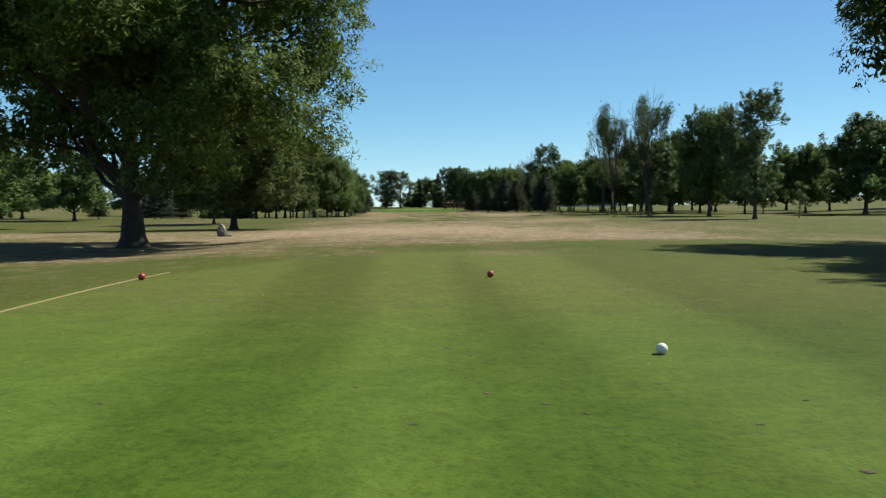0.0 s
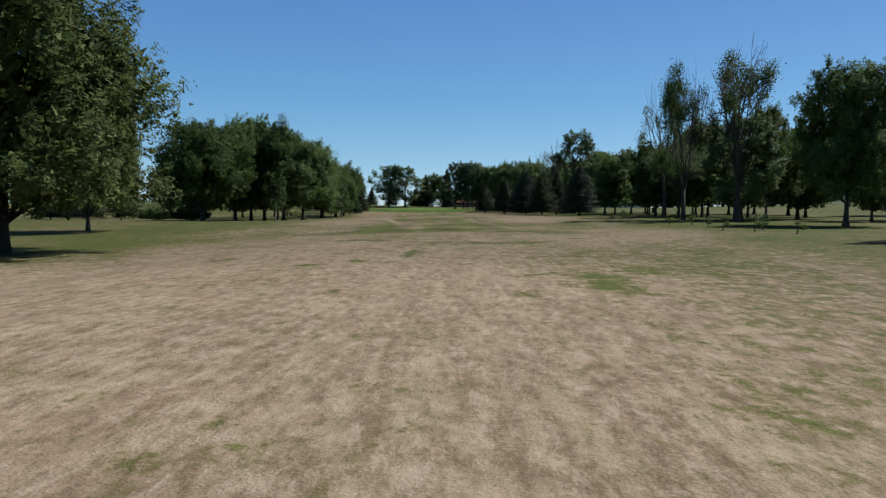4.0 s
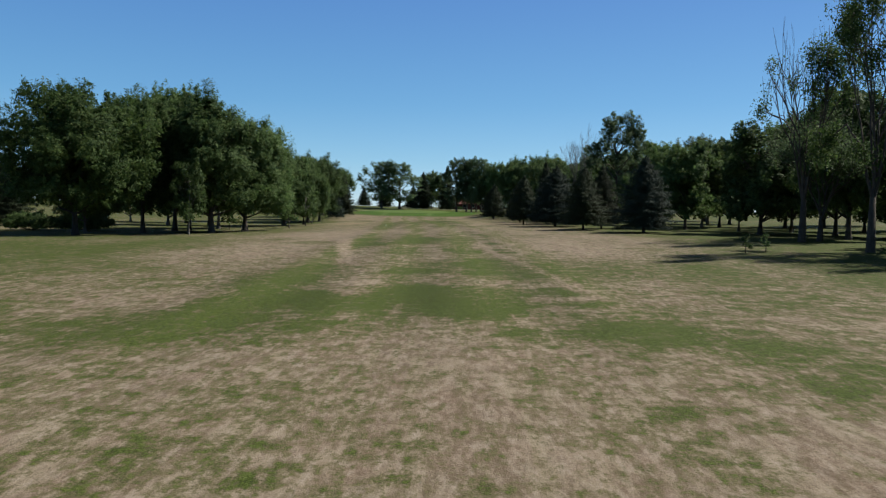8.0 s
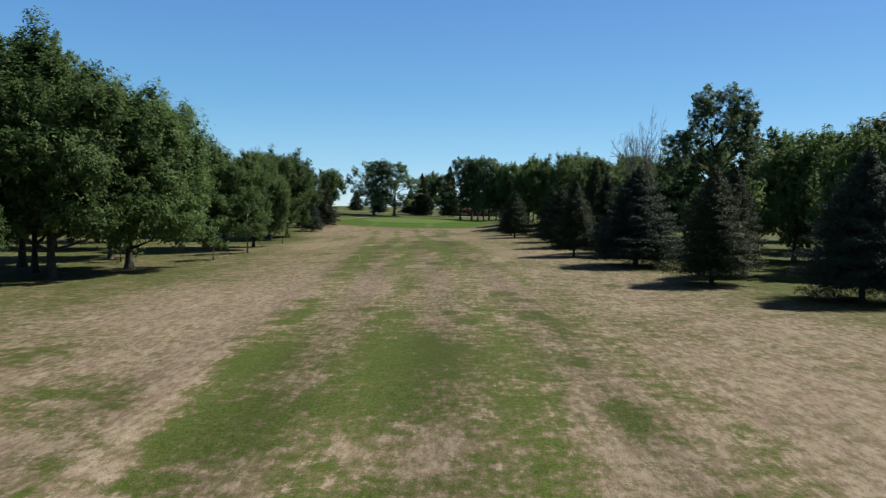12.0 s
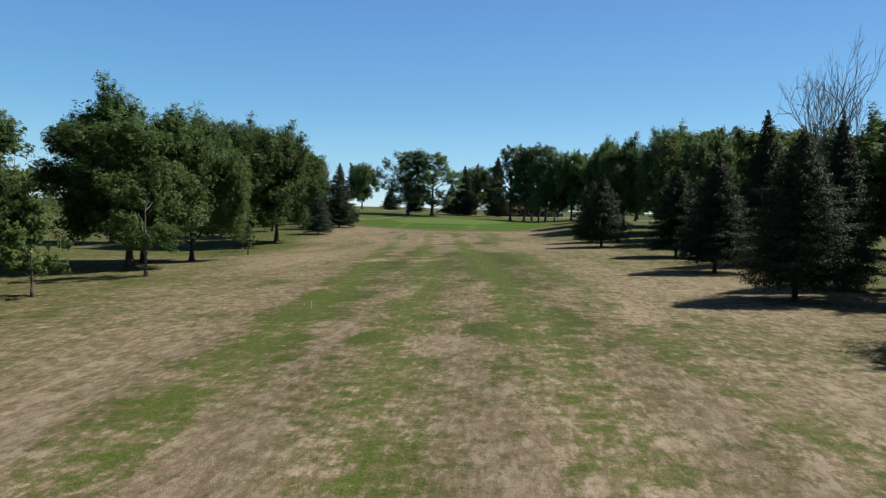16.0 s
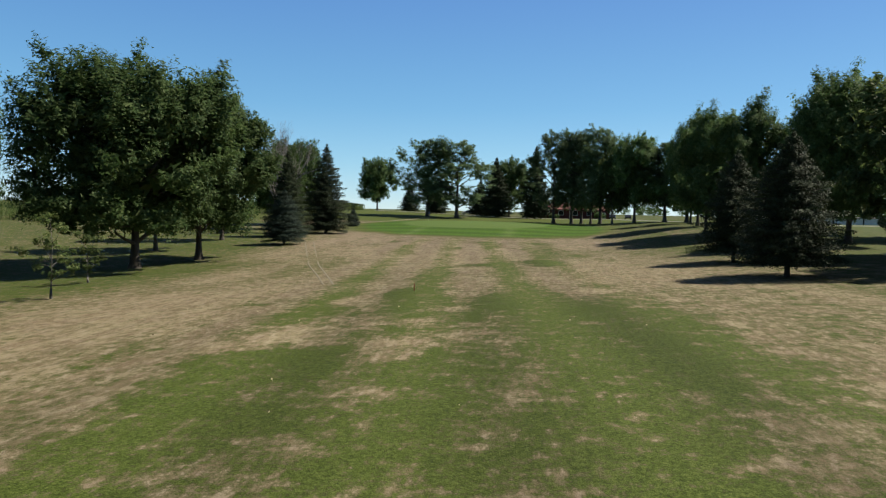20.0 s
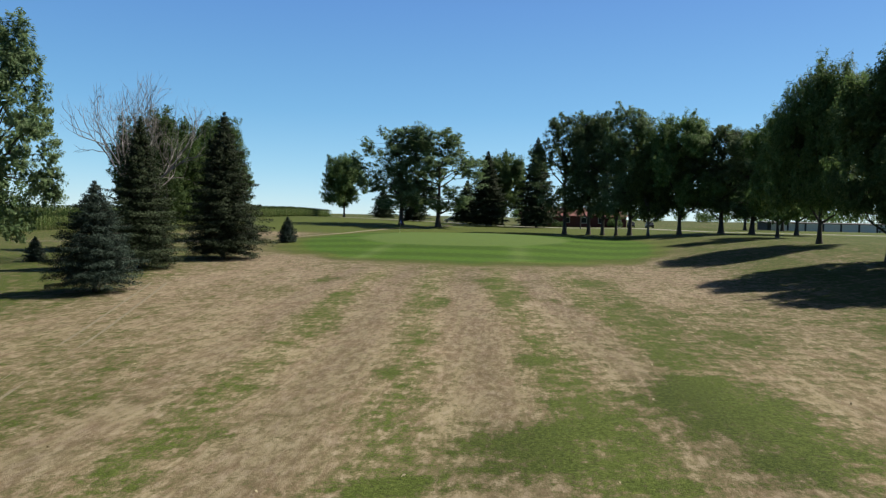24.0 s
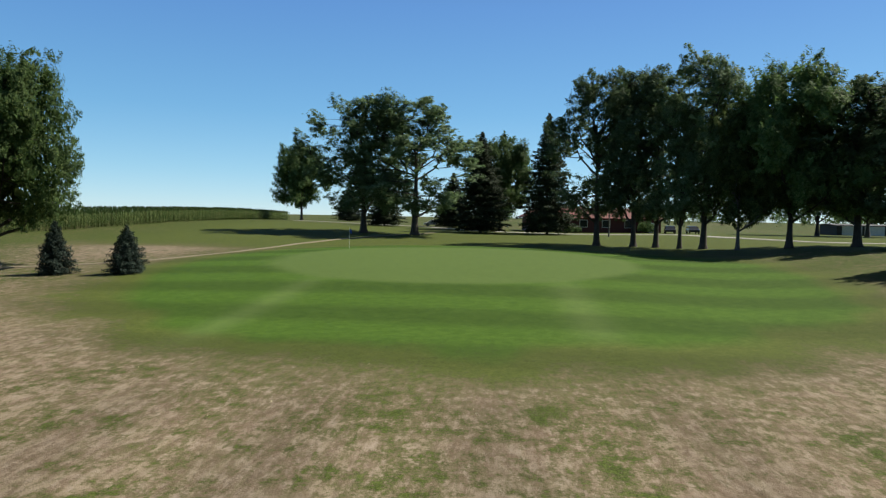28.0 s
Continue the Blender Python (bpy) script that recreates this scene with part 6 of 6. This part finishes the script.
# ---- far woods on the horizon ----
def far_woods():
    rng = np.random.default_rng(91)
    pos, nrm = [], []
    for x0, y0, x1, y1, h in ((-420, 330, -190, 520, 13), (-260, 150, -330, 380, 12), (120, 620, 420, 560, 13), (300, 420, 330, 60, 12), (-40, 820, 200, 830, 12)):
        L = math.hypot(x1 - x0, y1 - y0)
        for _ in range(int(L / 7)):
            u = rng.uniform()
            cx, cy = x0 + (x1 - x0) * u + rng.normal(0, 9), y0 + (y1 - y0) * u + rng.normal(0, 9)
            hh, r = h * rng.uniform(0.55, 1.15), rng.uniform(4, 7.5)
            d = rng.normal(size=(420, 3))
            d /= np.linalg.norm(d, axis=1, keepdims=True)
            p = d * rng.uniform(0.6, 1.05, 420)[:, None] * np.array([r, r, hh * 0.5]) + np.array([cx, cy, gz(cx, cy) + hh * 0.5])
            pos.append(p)
            nrm.append(d + rng.normal(size=(420, 3)) * 0.3)
    ob = new("far_woods", tri_mesh("far_woods", tri_leaves(rng, np.concatenate(pos), np.concatenate(nrm), 1.1), LEAF))
    return tagged(ob, "distant belt of trees along the horizon", "woods", "", "stuff")


far_woods()


# ---- loose grass, leaves and marks on the turf ----
STRAW_BLADE = leaf_material("straw_blade", (0.12, 0.09, 0.052), (0.21, 0.16, 0.105), (0.31, 0.25, 0.175), 0.3)
GREEN_BLADE = leaf_material("green_blade", (0.06, 0.082, 0.017), (0.118, 0.145, 0.036), (0.19, 0.20, 0.07), 0.5)


def grass_blades():
    """Standing blades in the first rough, where the eye passes low."""
    rng = np.random.default_rng(123)
    n = 360000
    y = np.concatenate([rng.uniform(23, 50, n * 2 // 3), rng.uniform(58, 112, n - n * 2 // 3)])
    x = rng.uniform(-7.5, 7.5, n)
    cx, cy = np.floor(x * 7 + 0.6 * np.sin(y * 9)) / 7, np.floor(y * 7) / 7
    x = np.where(rng.uniform(size=n) < 0.5, cx + rng.normal(0, 0.03, n), x)
    y = np.where(rng.uniform(size=n) < 0.5, cy + rng.normal(0, 0.03, n), y)
    g, short, _, _ = turf(x, y)
    z = ground_z(x, y) - 0.06 * sm(24, 32, y)
    keep = rng.uniform(size=n) > np.maximum(short * 1.2, np.maximum(sm(4, 7.5, np.abs(x)), np.maximum(sm(60, 112, y), 1 - sm(24, 36, y))))
    green = (g + 0.5 * (fbm(x, y, 0.6, 0.9, 91) - 0.5) + rng.normal(0, 0.12, n)) > 0.46
    h = rng.uniform(0.02, 0.055, n) + 0.015
    a = rng.uniform(0, 6.28, n)
    lean = rng.uniform(0.2, 1.1, n) * h
    b = rng.uniform(0, 6.28, n)
    w = rng.uniform(0.0022, 0.0045, n)
    base = np.stack([x, y, z], -1)
    side = np.stack([np.cos(b) * w, np.sin(b) * w, 0 * w], -1)
    tip = base + np.stack([np.cos(a) * lean, np.sin(a) * lean, h], -1)
    tri = np.stack([base - side, base + side, tip], 1)
    for sel, name, mat, label in ((keep & ~green, "dry_grass", STRAW_BLADE, "dry straw-coloured grass standing in the rough"),
                                  (keep & green, "green_grass", GREEN_BLADE, "green grass blades standing in the rough")):
        me = tri_mesh(name, tri[sel], mat)
        me.polygons.foreach_set("use_smooth", np.ones(len(me.polygons), dtype=bool))
        up = np.repeat(np.stack([np.cos(a) * 0.25, np.sin(a) * 0.25, np.ones(n)], -1)[sel], 3, axis=0)
        me.normals_split_custom_set_from_vertices(up / np.linalg.norm(up, axis=1, keepdims=True))
        tagged(new(name, me), label, "grass", "", "stuff")


grass_blades()

LEAF_PALE = plain("fallen_leaf", (0.34, 0.29, 0.18), 0.8, 0, 30, 0.3, 0)
SOIL = plain("bare_soil", (0.06, 0.05, 0.025), 0.95, 0, 25, 0.4, 0.5)


def flat_bits(name, places, size, mat, label, category, lift=0.01, curl=0.35):
    """Small curled leaves or scraps lying on the turf, joined."""
    rng = np.random.default_rng(len(places))
    P = np.array([(x, y, gz(x, y) + lift + 0.055 * float(sm(24, 32, y))) for x, y in places])
    nrm = np.tile((0.0, 0.0, 1.0), (len(P), 1)) + rng.normal(size=(len(P), 3)) * curl
    return tagged(new(name, quads_mesh(name, leaves(rng, P, nrm, size, 0.8, 0.25), mat)), label, category, "", "stuff")


def loose_leaves():
    rng = np.random.default_rng(7)
    pts = [(-7.6 + rng.normal(0, 0.32), 33.8 + rng.normal(0, 0.16)) for _ in range(46)]
    flat_bits("fallen_leaves", pts, 0.06, LEAF_PALE, "little drift of pale fallen leaves on the rough", "leaves", 0.05)
    pts = []
    for _ in range(230):
        y = rng.uniform(196, 322)
        pts.append((float(fairway_x(y)) + rng.uniform(-14, 16), y))
    flat_bits("scattered_leaves", pts, 0.075, LEAF_PALE, "pale leaves scattered over the dry fairway", "leaves", 0.03)
    pts = [(rng.uniform(-4.5, 6), rng.uniform(3, 14)) for _ in range(70)]
    flat_bits("clippings", pts, 0.018, LEAF_PALE, "pale grass clippings on the tee", "clippings", 0.004)


loose_leaves()


def divots():
    """Scuffed bare marks in the tee, low irregular discs."""
    rng = random.Random(12)
    spots = [(0.05, 7.2, 0.10), (0.85, 7.0, 0.06), (0.34, 5.4, 0.07), (0.62, 6.1, 0.05), (0.75, 5.1, 0.06), (0.40, 6.5, 0.05), (2.2, 10.05, 0.045),
             (3.35, 7.0, 0.07), (1.75, 5.7, 0.07), (2.1, 4.6, 0.06), (2.3, 3.75, 0.08), (1.0, 4.85, 0.05), (-0.7, 5.6, 0.05), (-1.7, 7.0, 0.06),
             (-2.5, 5.1, 0.05), (-0.2, 4.6, 0.05), (-3.4, 8.3, 0.05), (0.1, 6.2, 0.045), (0.2, 5.9, 0.04), (0.95, 5.6, 0.05), (-1.1, 9.2, 0.04), (2.7, 5.2, 0.045)]
    bm = bmesh.new()
    for x, y, r in spots:
        k, r = 11, r * 0.6
        z = gz(x, y)
        c = bm.verts.new((x, y, z + 0.007))
        ring = [bm.verts.new((x + r * rng.uniform(0.5, 1.2) * math.cos(6.283 * i / k), y + 0.7 * r * rng.uniform(0.5, 1.2) * math.sin(6.283 * i / k), z + 0.004)) for i in range(k)]
        for i in range(k):
            bm.faces.new((c, ring[i], ring[(i + 1) % k]))
    me = bpy.data.meshes.new("divots")
    bm.to_mesh(me)
    bm.free()
    me.materials.append(SOIL)
    tagged(new("divots", me), "scuffed dark divots worn into the tee turf", "divots", "", "stuff")


divots()
ribbon("tee_line", [(-5.95, 4.0), (-6.02, 7.0), (-6.13, 9.75), (-6.25, 11.4), (-6.36, 14.75), (-6.2, 16.0)], 0.07, plain("dead_grass", (0.22, 0.18, 0.09), 0.95, 0, 14, 0.3, 0.5), "thin line of dead yellow grass edging the tee", -0.045, 0.004)
